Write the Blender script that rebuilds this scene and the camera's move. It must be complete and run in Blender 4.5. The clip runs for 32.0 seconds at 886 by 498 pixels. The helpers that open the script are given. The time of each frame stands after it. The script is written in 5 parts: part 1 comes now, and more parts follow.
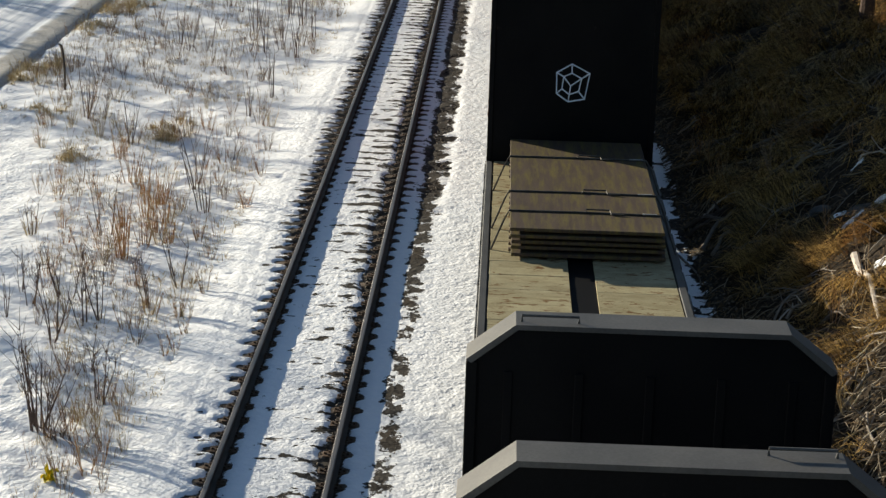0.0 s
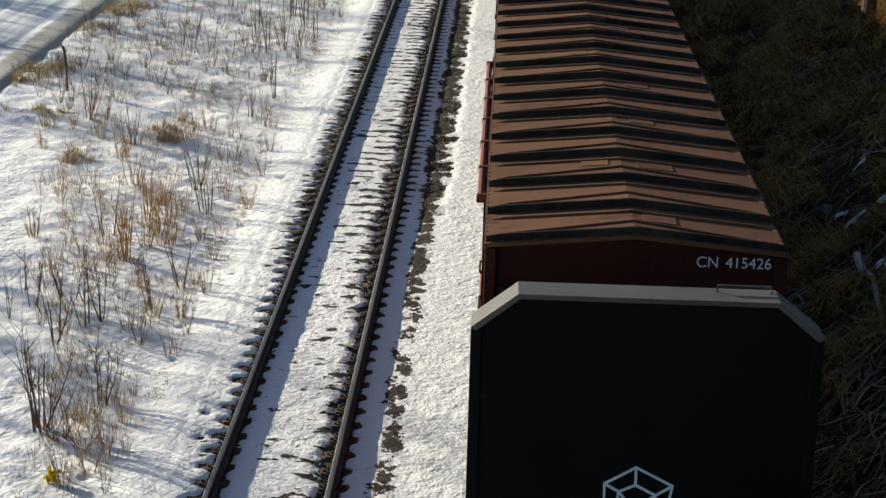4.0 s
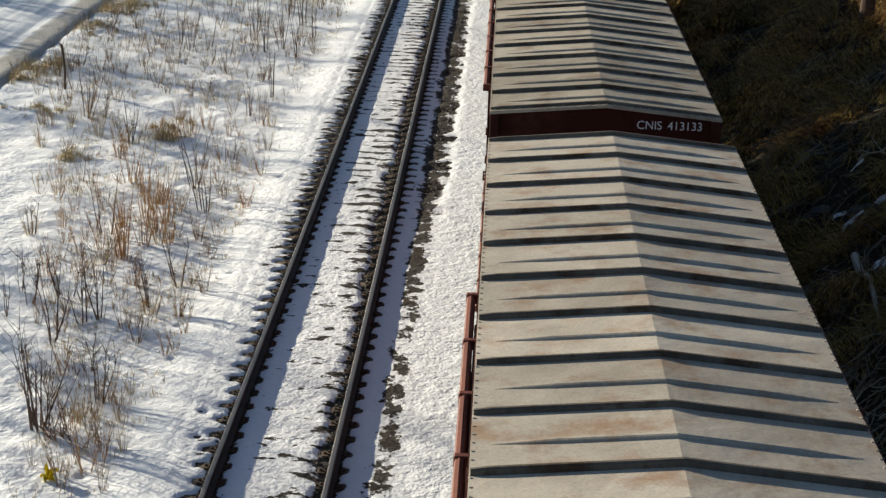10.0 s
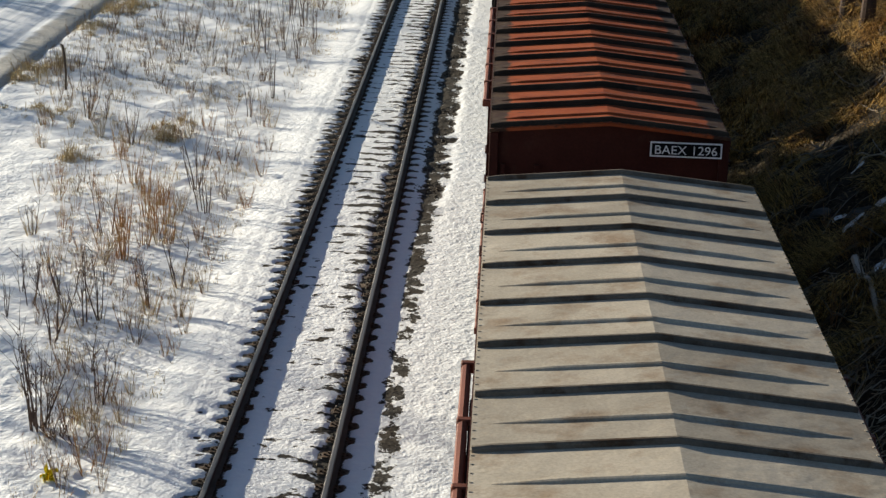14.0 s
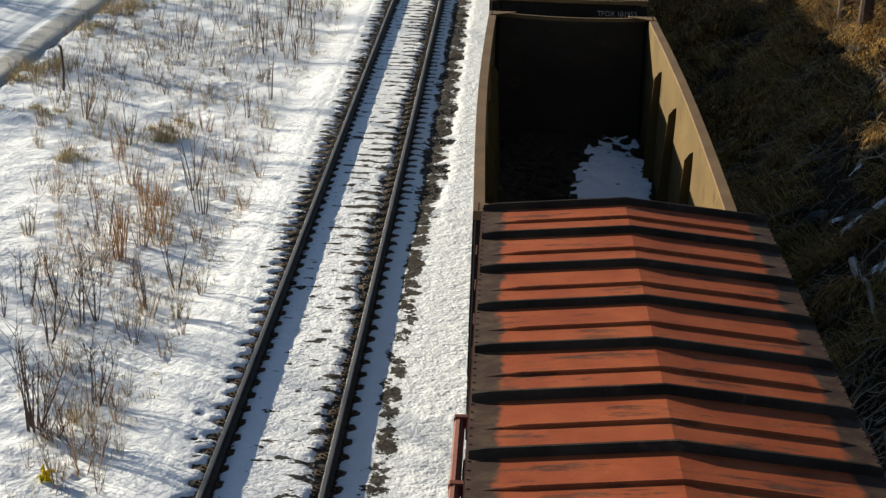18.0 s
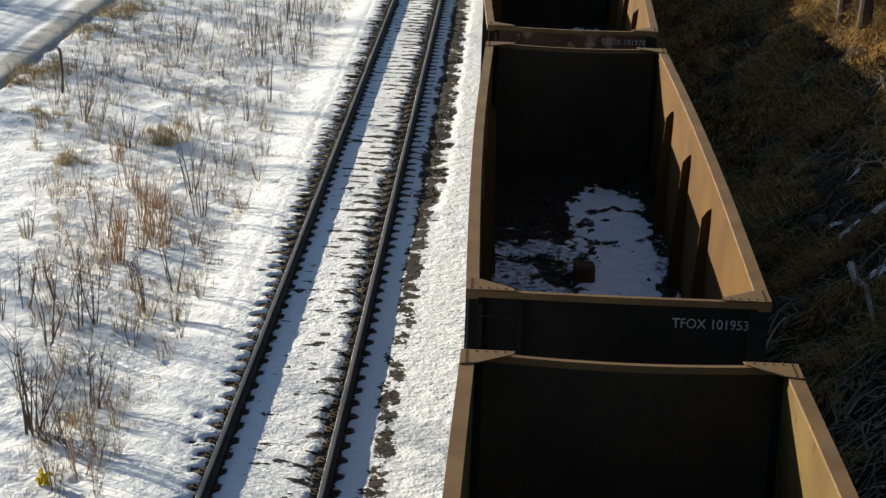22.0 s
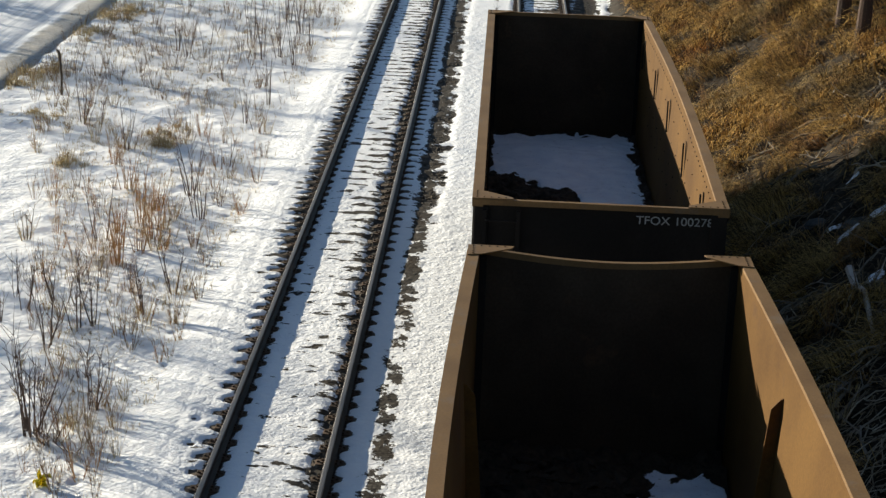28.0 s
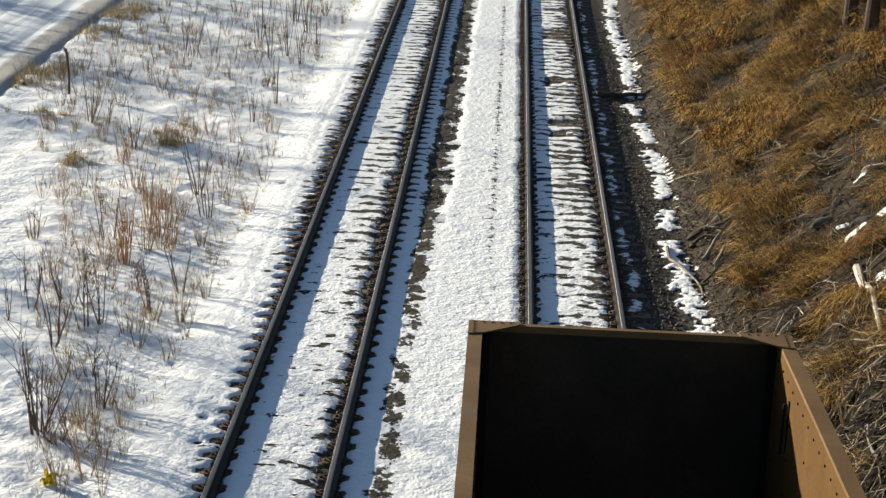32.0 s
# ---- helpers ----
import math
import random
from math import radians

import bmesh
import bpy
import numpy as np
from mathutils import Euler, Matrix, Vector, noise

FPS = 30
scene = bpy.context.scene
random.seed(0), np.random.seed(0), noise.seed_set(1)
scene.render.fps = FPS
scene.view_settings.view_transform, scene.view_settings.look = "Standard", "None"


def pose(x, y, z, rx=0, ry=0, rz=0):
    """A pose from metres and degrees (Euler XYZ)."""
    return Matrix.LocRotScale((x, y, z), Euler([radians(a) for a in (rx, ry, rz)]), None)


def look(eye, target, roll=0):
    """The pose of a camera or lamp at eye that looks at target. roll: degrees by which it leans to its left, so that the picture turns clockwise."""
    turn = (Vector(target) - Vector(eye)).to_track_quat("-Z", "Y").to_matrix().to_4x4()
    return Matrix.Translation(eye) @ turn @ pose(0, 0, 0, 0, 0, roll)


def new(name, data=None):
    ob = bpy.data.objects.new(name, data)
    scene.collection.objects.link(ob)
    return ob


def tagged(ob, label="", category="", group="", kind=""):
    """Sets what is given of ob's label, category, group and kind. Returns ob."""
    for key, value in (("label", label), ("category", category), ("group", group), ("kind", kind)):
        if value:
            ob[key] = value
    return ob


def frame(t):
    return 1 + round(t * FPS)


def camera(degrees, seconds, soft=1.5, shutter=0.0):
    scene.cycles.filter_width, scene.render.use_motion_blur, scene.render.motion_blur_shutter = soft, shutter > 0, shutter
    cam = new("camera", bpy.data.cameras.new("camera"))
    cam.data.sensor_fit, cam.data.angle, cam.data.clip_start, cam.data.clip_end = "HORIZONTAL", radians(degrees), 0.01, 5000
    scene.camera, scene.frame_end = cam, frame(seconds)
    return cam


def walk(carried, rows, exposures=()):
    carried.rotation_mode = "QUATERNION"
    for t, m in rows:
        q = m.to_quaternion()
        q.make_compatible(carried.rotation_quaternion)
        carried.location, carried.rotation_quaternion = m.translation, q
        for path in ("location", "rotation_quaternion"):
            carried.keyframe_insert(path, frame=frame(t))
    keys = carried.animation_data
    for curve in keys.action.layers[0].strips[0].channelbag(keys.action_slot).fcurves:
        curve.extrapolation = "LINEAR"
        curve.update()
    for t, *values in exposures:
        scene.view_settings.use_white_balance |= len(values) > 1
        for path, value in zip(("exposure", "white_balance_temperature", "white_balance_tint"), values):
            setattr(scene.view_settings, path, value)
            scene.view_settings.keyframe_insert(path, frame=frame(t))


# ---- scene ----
cam = camera(25.970, 32.0, soft=1.4)
EYE = Vector((-1.361, 0.0, 9.746))
# seconds, turn to the right, tilt downwards, lean (degrees)
VIEW = [
    (0, -1.574, 16.477, 1.654), (0.5, -1.563, 16.478, 1.633), (1, -1.564, 16.484, 1.608), (1.5, -1.568, 16.490, 1.557),
    (2, -1.585, 16.496, 1.573), (2.5, -1.600, 16.491, 1.569), (3, -1.614, 16.490, 1.518), (3.5, -1.634, 16.482, 1.502),
    (5.5, -1.628, 16.435, 1.616), (6, -1.537, 16.439, 1.681), (6.5, -1.463, 16.444, 1.737), (7, -1.440, 16.452, 1.696),
    (7.5, -1.428, 16.449, 1.724), (8, -1.430, 16.459, 1.703), (8.5, -1.464, 16.465, 1.733), (9, -1.526, 16.475, 1.706),
    (9.5, -1.548, 16.475, 1.708), (10, -1.573, 16.479, 1.719), (10.5, -1.600, 16.484, 1.718), (11, -1.620, 16.482, 1.718),
    (11.5, -1.614, 16.469, 1.731), (12, -1.597, 16.459, 1.779), (12.5, -1.573, 16.462, 1.797), (13, -1.566, 16.458, 1.817),
    (13.5, -1.566, 16.447, 1.836), (14, -1.585, 16.437, 1.858), (14.5, -1.582, 16.445, 1.873), (16.5, -1.545, 16.435, 1.990),
    (17, -1.529, 16.406, 2.034), (17.5, -1.517, 16.393, 2.013), (18, -1.510, 16.390, 2.002), (18.5, -1.502, 16.364, 2.043),
    (19, -1.502, 16.335, 2.032), (19.5, -1.497, 16.304, 2.079), (20, -1.480, 16.306, 2.143), (20.5, -1.470, 16.306, 2.116),
    (21, -1.471, 16.294, 2.124), (21.5, -1.465, 16.289, 2.063), (22, -1.472, 16.284, 2.111), (22.5, -1.453, 16.289, 2.120),
    (23, -1.453, 16.279, 2.179), (23.5, -1.447, 16.261, 2.196), (24, -1.443, 16.249, 2.253), (24.5, -1.442, 16.252, 2.242),
    (25, -1.437, 16.248, 2.186), (25.5, -1.429, 16.243, 2.199), (27.5, -1.443, 16.195, 2.250), (28, -1.431, 16.198, 2.275),
    (28.5, -1.438, 16.191, 2.218), (29, -1.456, 16.168, 2.257), (29.5, -1.488, 16.173, 2.236), (30, -1.529, 16.186, 2.246),
    (30.5, -1.558, 16.201, 2.252), (31, -1.588, 16.208, 2.249), (31.5, -1.625, 16.221, 2.243), (32, -1.650, 16.243, 2.227),
]


def view(turn, tilt, lean):
    a, b = radians(turn), radians(tilt)
    return look(EYE, EYE + Vector((math.sin(a) * math.cos(b), math.cos(a) * math.cos(b), -math.sin(b))), lean)


walk(cam, [(t, view(a, b, c)) for t, a, b, c in VIEW], exposures=((0.0, 0.79), (14.0, 0.755), (20.0, 0.88), (32.0, 0.92)))

# ---- light ----
SUN_EL, SUN_AZ = 13.6, -52.4
world = bpy.data.worlds.new("sky")
scene.world = world
world.use_nodes = True
wn = world.node_tree
sky = wn.nodes.new("ShaderNodeTexSky")
sky.sky_type, sky.sun_disc = "NISHITA", False
sky.ozone_density, sky.dust_density, sky.air_density = 2.0, 0.3, 1.0
sky.sun_elevation, sky.sun_rotation = radians(SUN_EL), radians(SUN_AZ)
wn.links.new(sky.outputs[0], wn.nodes["Background"].inputs[0])
wn.nodes["Background"].inputs[1].default_value = 0.061
lamp = bpy.data.lights.new("sun", "SUN")
lamp.energy, lamp.angle, lamp.color = 5.3, radians(0.53), (1.0, 0.915, 0.73)
sun = new("sun", lamp)
sun.matrix_world = look((0, 0, 40), (math.sin(radians(SUN_AZ + 180)) * 40, math.cos(radians(SUN_AZ + 180)) * 40, 40 - 40 * math.tan(radians(SUN_EL))))


# ---- small tools ----
def box(bm, x0, x1, y0, y1, z0, z1, bev=0.0):
    c = [bm.verts.new(p) for p in ((x0, y0, z0), (x1, y0, z0), (x1, y1, z0), (x0, y1, z0), (x0, y0, z1), (x1, y0, z1), (x1, y1, z1), (x0, y1, z1))]
    fs = [bm.faces.new([c[i] for i in q]) for q in ((3, 2, 1, 0), (4, 5, 6, 7), (0, 1, 5, 4), (1, 2, 6, 5), (2, 3, 7, 6), (3, 0, 4, 7))]
    if bev:
        es = list({e for f in fs for e in f.edges})
        bmesh.ops.bevel(bm, geom=es, offset=bev, segments=1, profile=0.5, affect="EDGES")
    return bm


def prism(bm, outline, axis, a, b):
    """A closed outline of 2D points, extruded along an axis from a to b."""
    put = {"x": lambda p, d: (d, p[0], p[1]), "y": lambda p, d: (p[0], d, p[1]), "z": lambda p, d: (p[0], p[1], d)}[axis]
    v0, v1 = [bm.verts.new(put(p, a)) for p in outline], [bm.verts.new(put(p, b)) for p in outline]
    n = len(outline)
    bm.faces.new(v0)
    bm.faces.new(v1[::-1])
    for i in range(n):
        bm.faces.new((v0[i], v0[(i + 1) % n], v1[(i + 1) % n], v1[i]))
    return bm


def rod(bm, pts, radii, n=6):
    """A tube through points."""
    rings, pts = [], [Vector(p) for p in pts]
    if not hasattr(radii, "__len__"):
        radii = [radii] * len(pts)
    for i, (p, r) in enumerate(zip(pts, radii)):
        d = (pts[min(i + 1, len(pts) - 1)] - pts[max(i - 1, 0)]).normalized()
        u = d.cross(Vector((0, 0, 1)) if abs(d.z) < 0.9 else Vector((1, 0, 0))).normalized()
        w = d.cross(u)
        rings.append([bm.verts.new(p + (u * math.cos(k * math.tau / n) + w * math.sin(k * math.tau / n)) * r) for k in range(n)])
    for a, b in zip(rings, rings[1:]):
        for k in range(n):
            bm.faces.new((a[k], a[(k + 1) % n], b[(k + 1) % n], b[k]))
    bm.faces.new(rings[0][::-1])
    bm.faces.new(rings[-1])
    return bm


def mesh_of(name, bm, material):
    bmesh.ops.recalc_face_normals(bm, faces=bm.faces)
    me = bpy.data.meshes.new(name)
    bm.to_mesh(me)
    bm.free()
    me.materials.append(material)
    return me


def part(name, bm, material, parent=None, label=""):
    ob = new(name, mesh_of(name, bm, material))
    if parent:
        ob.parent = parent
    return tagged(ob, label) if label else ob


def again(ob, x, y, z, rz=0.0):
    """One more piece on the same mesh, under the same parent."""
    o = new(ob.name.split(".")[0], ob.data)
    o.parent, o.location, o.rotation_euler = ob.parent, (x, y, z), (0, 0, rz)
    return o


def thing(name, label, category, group="", at=(0, 0, 0)):
    e = new(name)
    e.location = at
    return tagged(e, label, category, group)


def raw(name, verts, faces, material, parent=None):
    me = bpy.data.meshes.new(name)
    me.from_pydata(verts, [], faces)
    me.materials.append(material)
    ob = new(name, me)
    if parent:
        ob.parent = parent
    return ob


def lattice(ix, iy, seed):
    h = (ix.astype(np.int64) * 374761393 + iy.astype(np.int64) * 668265263 + seed * 1442695041) & 0xFFFFFFFF
    h = ((h ^ (h >> 13)) * 1274126177) & 0xFFFFFFFF
    return ((h ^ (h >> 16)) & 0xFFFF) / 65535.0


def field(x, y, size, seed=0, octaves=3):
    """Smooth noise from 0 to 1 over the plan."""
    x, y = np.asarray(x, float), np.asarray(y, float)
    total, amp, norm = 0.0, 1.0, 0.0
    for o in range(octaves):
        a, b = x / size, y / size
        ix, iy = np.floor(a), np.floor(b)
        fx, fy = a - ix, b - iy
        fx, fy = fx * fx * (3 - 2 * fx), fy * fy * (3 - 2 * fy)
        n = (lattice(ix, iy, seed + o) * (1 - fx) + lattice(ix + 1, iy, seed + o) * fx) * (1 - fy) + (lattice(ix, iy + 1, seed + o) * (1 - fx) + lattice(ix + 1, iy + 1, seed + o) * fx) * fy
        total, norm, amp, size = total + n * amp, norm + amp, amp * 0.5, size * 0.5
    return total / norm


# ---- materials ----
class Nodes:
    """A node material: nodes and links by short calls."""

    def __init__(self, name, rough=0.8, metal=0.0):
        self.mat = bpy.data.materials.new(name)
        self.mat.use_nodes = True
        self.t = self.mat.node_tree
        self.out = self.t.nodes["Principled BSDF"]
        self.out.inputs["Roughness"].default_value = rough
        self.out.inputs["Metallic"].default_value = metal
        self.obj = self.t.nodes.new("ShaderNodeTexCoord").outputs["Object"]

    def n(self, kind, ins=(), out=0, operation="", attribute_name=""):
        node = self.t.nodes.new("ShaderNode" + kind)
        if operation:
            node.operation = operation
        if attribute_name:
            node.attribute_name = attribute_name
        for k, v in dict(ins).items():
            if hasattr(v, "links"):
                self.t.links.new(v, node.inputs[k])
            else:
                node.inputs[k].default_value = v
        return node.outputs[out]

    def noise(self, scale, detail=4.0, vec=None, rough=0.55, stretch=None):
        vec = vec or self.obj
        if stretch:
            vec = self.n("Mapping", {0: vec, 3: stretch})
        return self.n("TexNoise", {"Vector": vec, "Scale": scale, "Detail": detail, "Roughness": rough})

    def ramp(self, fac, a, b, ca=(0, 0, 0, 1), cb=(1, 1, 1, 1)):
        node = self.t.nodes.new("ShaderNodeValToRGB")
        e = node.color_ramp.elements
        e[0].position, e[1].position, e[0].color, e[1].color = a, b, ca, cb
        self.t.links.new(fac, node.inputs[0])
        return node.outputs[0]

    def mix(self, fac, a, b, blend="MIX"):
        node = self.t.nodes.new("ShaderNodeMix")
        node.data_type, node.blend_type = "RGBA", blend
        for i, v in ((0, fac), (6, a), (7, b)):
            if hasattr(v, "links"):
                self.t.links.new(v, node.inputs[i])
            else:
                node.inputs[i].default_value = v if i == 0 or len(v) == 4 else (*v, 1)
        return node.outputs[2]

    def math(self, op, a, b=0.0):
        return self.n("Math", {0: a, 1: b}, operation=op)

    def bump(self, height, strength=0.4, dist=0.01):
        self.t.links.new(self.n("Bump", {"Height": height, "Strength": strength, "Distance": dist}), self.out.inputs["Normal"])

    def colour(self, c):
        if hasattr(c, "links"):
            self.t.links.new(c, self.out.inputs["Base Color"])
        else:
            self.out.inputs["Base Color"].default_value = (*c, 1)
        return self.mat


def surf(name, a, b, rough=0.8, metal=0.0, big=1.2, fine=40.0, bump=0.3, dist=0.004, third=None, third_at=(0.58, 0.68), stretch=None, per_piece=0.0, spec=0.3, dent=0.0):
    """Two colours in patches, fine grain, and a third colour in blotches of its own (rust, wear, lichen)."""
    m = Nodes(name, rough, metal)
    m.out.inputs["Specular IOR Level"].default_value = spec
    vec = m.obj
    rnd = m.n("ObjectInfo", out=5)
    vec = m.n("VectorMath", {0: vec, 1: m.n("CombineXYZ", {0: m.math("MULTIPLY", rnd, 37.0), 1: m.math("MULTIPLY", rnd, 91.0)})}, operation="ADD")
    c = m.mix(m.ramp(m.noise(big, 5, vec, stretch=stretch), 0.35, 0.65), a, b)
    if third:
        c = m.mix(m.ramp(m.noise(big * 1.7, 6, vec, 0.65, stretch=stretch), *third_at), c, third)
    g = m.noise(fine, 4, vec)
    c = m.mix(0.5, c, m.ramp(g, 0.2, 0.8, (0.55, 0.55, 0.55, 1), (1.35, 1.35, 1.35, 1)), "MULTIPLY")
    if per_piece:
        c = m.mix(per_piece, c, m.ramp(rnd, 0, 1, (0.55, 0.55, 0.55, 1), (1.4, 1.4, 1.4, 1)), "MULTIPLY")
    if dent:
        g = m.math("ADD", g, m.math("MULTIPLY", m.noise(2.3, 3, vec), dent))
    m.bump(g, bump, dist)
    return m.colour(c)

# ---- the ground ----
GAUGE, SPACING = 1.505, 4.10
RAIL_X = (-SPACING - GAUGE / 2, -SPACING + GAUGE / 2, -GAUGE / 2, GAUGE / 2)
TIE_STEP, TIE_TOP = 0.538, -0.175
BANK_FOOT = 2.25


def smooth(v, a, b):
    v = np.clip((np.asarray(v, float) - a) / (b - a), 0, 1)
    return v * v * (3 - 2 * v)


def tie_here(y):
    """1 over a sleeper, 0 between two."""
    d = np.abs((np.asarray(y, float) / TIE_STEP + 0.5) % 1 - 0.5) * TIE_STEP
    return 1 - smooth(d, 0.09, 0.14)


def soft(d, w):
    """0 to 1 across an edge of that half width; d is the distance inside it."""
    return np.clip(0.5 + np.asarray(d, float) / (2 * w), 0, 1)


def snow_cover(x, y, thinned=False):
    """How much snow lies at a place of the plan, 0 to 1; thinned: where weeds show through it."""
    x, y = np.asarray(x, float), np.asarray(y, float)
    w = (field(x, y, 0.9, 11) - 0.5) * 0.55 + (field(x, y, 0.22, 12, 2) - 0.5) * 0.34
    fine = field(x, y, 0.11, 10, 2) - 0.5
    f = field(x, y, 0.35, 13, 3)
    tie, far = tie_here(y), smooth(y, 31.0, 40.0)
    each = field(np.zeros_like(x), np.floor(y / TIE_STEP + 0.5) * 7.3, 1.0, 9, 1)  # one value a sleeper
    d = RAIL_X[0] - x
    reach = 0.10 + 0.04 * each + tie * (0.13 + 0.07 * each + far * 0.08 * each) + far * 0.03
    left = soft(d - reach - w * 0.10, 0.06 + 0.05 * far)  # the open snow field
    thin = 1 - 0.32 * thinned * smooth(field(x, y, 0.45, 15, 4), 0.55, 0.66) * smooth(x, -6.8, -7.8)
    d = np.minimum(x - RAIL_X[0] - 0.12 - 0.07 * tie, RAIL_X[1] - 0.21 - 0.05 * far - x + w * 0.45)
    mid1 = soft(d, 0.09)
    gap = field(x * 0.8 + y * 0.5, y * 0.7 - x * 0.7, 0.34, 6, 4)
    centre = -2.73 + 0.10 * far
    band = smooth(np.abs(x - centre + w * 0.25), 0.42, 0.20)
    strip = 1 - band * far * np.clip(0.55 + (gap - 0.5) * 1.6, 0, 1)
    strip = strip * soft(x - RAIL_X[1] - 0.12 - 0.10 * tie * (1 + far), 0.07) * soft(RAIL_X[2] - 0.20 - x + w * 0.2, 0.10)
    d = np.minimum(x - RAIL_X[2] - 0.13 - 0.05 * tie, RAIL_X[3] - 0.20 - x + w * 0.5)
    mid2 = soft(d, 0.10) * (1 - 0.7 * smooth(field(x, y, 1.3, 17, 3), 0.56, 0.68) * smooth(x, -0.45, -0.2) * smooth(y, 38, 44))
    side2 = soft(np.minimum(x - RAIL_X[3] - 0.14 - 0.1 * tie, RAIL_X[3] + 0.42 - x + w * 0.4), 0.14) * (0.50 + (field(x, y, 0.3, 19, 3) - 0.5) * 1.2)
    foot_x = 2.02 + 0.08 * np.sin(y * 0.5) + w * 0.4 + fine * 0.5
    foot = smooth(np.abs(x - foot_x), 0.24, 0.10) * smooth(field(x * 0.4, y, 0.8, 18, 3) + fine * 0.3, 0.26, 0.42)
    bank = np.zeros_like(x)
    for px, py, rx, ry in ((4.66, 31.35, 0.20, 0.10), (4.50, 31.75, 0.13, 0.09), (5.12, 31.45, 0.13, 0.12), (4.73, 29.05, 0.10, 0.14), (5.07, 33.5, 0.09, 0.07), (5.75, 40.25, 0.13, 0.16)):
        bank = np.maximum(bank, smooth(((x - px) / rx) ** 2 + ((y - py) / ry) ** 2 + fine * 1.5, 1.3, 0.7))
    strip = strip * (x > RAIL_X[1]) * (x < RAIL_X[2])
    s = np.maximum.reduce([left * thin, mid1 * (x < RAIL_X[1]), strip, mid2, side2, foot, bank])
    return np.clip(s, 0, 1), f


PITS = ((-5.28, 24.1), (-5.32, 25.0), (-6.2, 27.4), (-5.9, 31.7), (-6.35, 29.0), (-6.5, 36.2), (-5.8, 38.4), (-6.6, 22.9))


def lie(x, y):
    """Height of the ground."""
    x, y = np.asarray(x, float), np.asarray(y, float)
    wild = smooth(x, -6.6, -8.0)
    z = np.full(np.broadcast(x, y).shape, -0.235) + 0.04 * smooth(x, -5.75, -5.45) * smooth(x, 1.75, 1.35)
    z = z - 0.14 * smooth(x, -5.5, -6.6) + 0.07 * (field(x, y, 3.0, 21) - 0.5) * smooth(x, -5.6, -7.5)
    z = z + 0.11 * (field(x, y, 1.1, 29, 2) - 0.5) * wild + 0.05 * (field(x, y, 0.38, 26, 2) - 0.5) * (0.25 + 0.75 * wild) * smooth(x, -5.4, -6.2)
    z = z + 0.022 * (field(x, y, 0.17, 28, 2) - 0.5) * smooth(x, -5.4, -6.5)
    z = z - 0.18 * smooth(x, -13.72, -14.05)
    up = np.maximum(x - BANK_FOOT, 0)
    z = z + 0.62 * up - 0.28 * np.maximum(x - 7.0, 0) + (field(x, y, 1.7, 23) - 0.5) * 0.55 * smooth(x, 2.3, 4.0) + (field(x, y, 0.4, 24) - 0.5) * 0.3 * smooth(x, 2.2, 3.0)
    z = np.where(x > 40, z - 0.34 * (x - 40) * smooth(x, 40, 60), z)
    z = z + 0.016 * (field(x, y, 0.12, 25, 2) - 0.5)
    s, f = snow_cover(x, y)
    deep = np.where((x > -5.5) & (x < 1.3), 0.054 - 0.006 * smooth(x, -3.2, -3.0) * smooth(x, -0.95, -1.2), 0.04) + 0.05 * smooth(x, -5.45, -5.75) + 0.02 * (f - 0.5)
    z = z + s * deep
    if z.size > 40:
        for px, py in PITS:
            near = (np.abs(x - px) < 0.5) & (np.abs(y - py) < 0.5)
            if near.any():
                r = ((x[near] - px) / 0.075) ** 2 + ((y[near] - py) / 0.08) ** 2
                z[near] += -0.06 * np.exp(-r)
    return z


def stops(core, ends, grow=1.35):
    """Grid lines: the core, then steps that grow out to the ends."""
    core = list(core)
    step, v = core[1] - core[0], core[0]
    while v > ends[0]:
        step *= grow
        v -= step
        core.insert(0, v)
    step, v = core[-1] - core[-2], core[-1]
    while v < ends[1]:
        step *= grow
        v += step
        core.append(v)
    return np.array(core)


gx = stops(np.concatenate([np.arange(-18, -9, 0.11), np.arange(-9, 4.0, 0.055), np.arange(4.0, 13.0, 0.11)]), (-1500, 1500))
gy = stops(np.concatenate([np.arange(19.5, 42, 0.065), np.arange(42, 72, 0.115)]), (-1500, 2500))
GX, GY = np.meshgrid(gx, gy)
GZ = lie(GX, GY)
COVER, _ = snow_cover(GX, GY, True)
nx, ny = len(gx), len(gy)
idx = np.arange(nx * ny).reshape(ny, nx)
quads = np.stack([idx[:-1, :-1], idx[:-1, 1:], idx[1:, 1:], idx[1:, :-1]], -1).reshape(-1, 4)
me = bpy.data.meshes.new("ground")
me.vertices.add(nx * ny)
me.vertices.foreach_set("co", np.stack([GX, GY, GZ], -1).astype(np.float32).ravel())
me.loops.add(quads.size)
me.loops.foreach_set("vertex_index", quads.astype(np.int32).ravel())
me.polygons.add(len(quads))
me.polygons.foreach_set("loop_start", np.arange(0, quads.size, 4, dtype=np.int32))
me.polygons.foreach_set("use_smooth", np.ones(len(quads), dtype=bool))
at = me.attributes.new("snow", "FLOAT", "POINT")
at.data.foreach_set("value", COVER.astype(np.float32).ravel())
me.update(calc_edges=True)
me.validate()


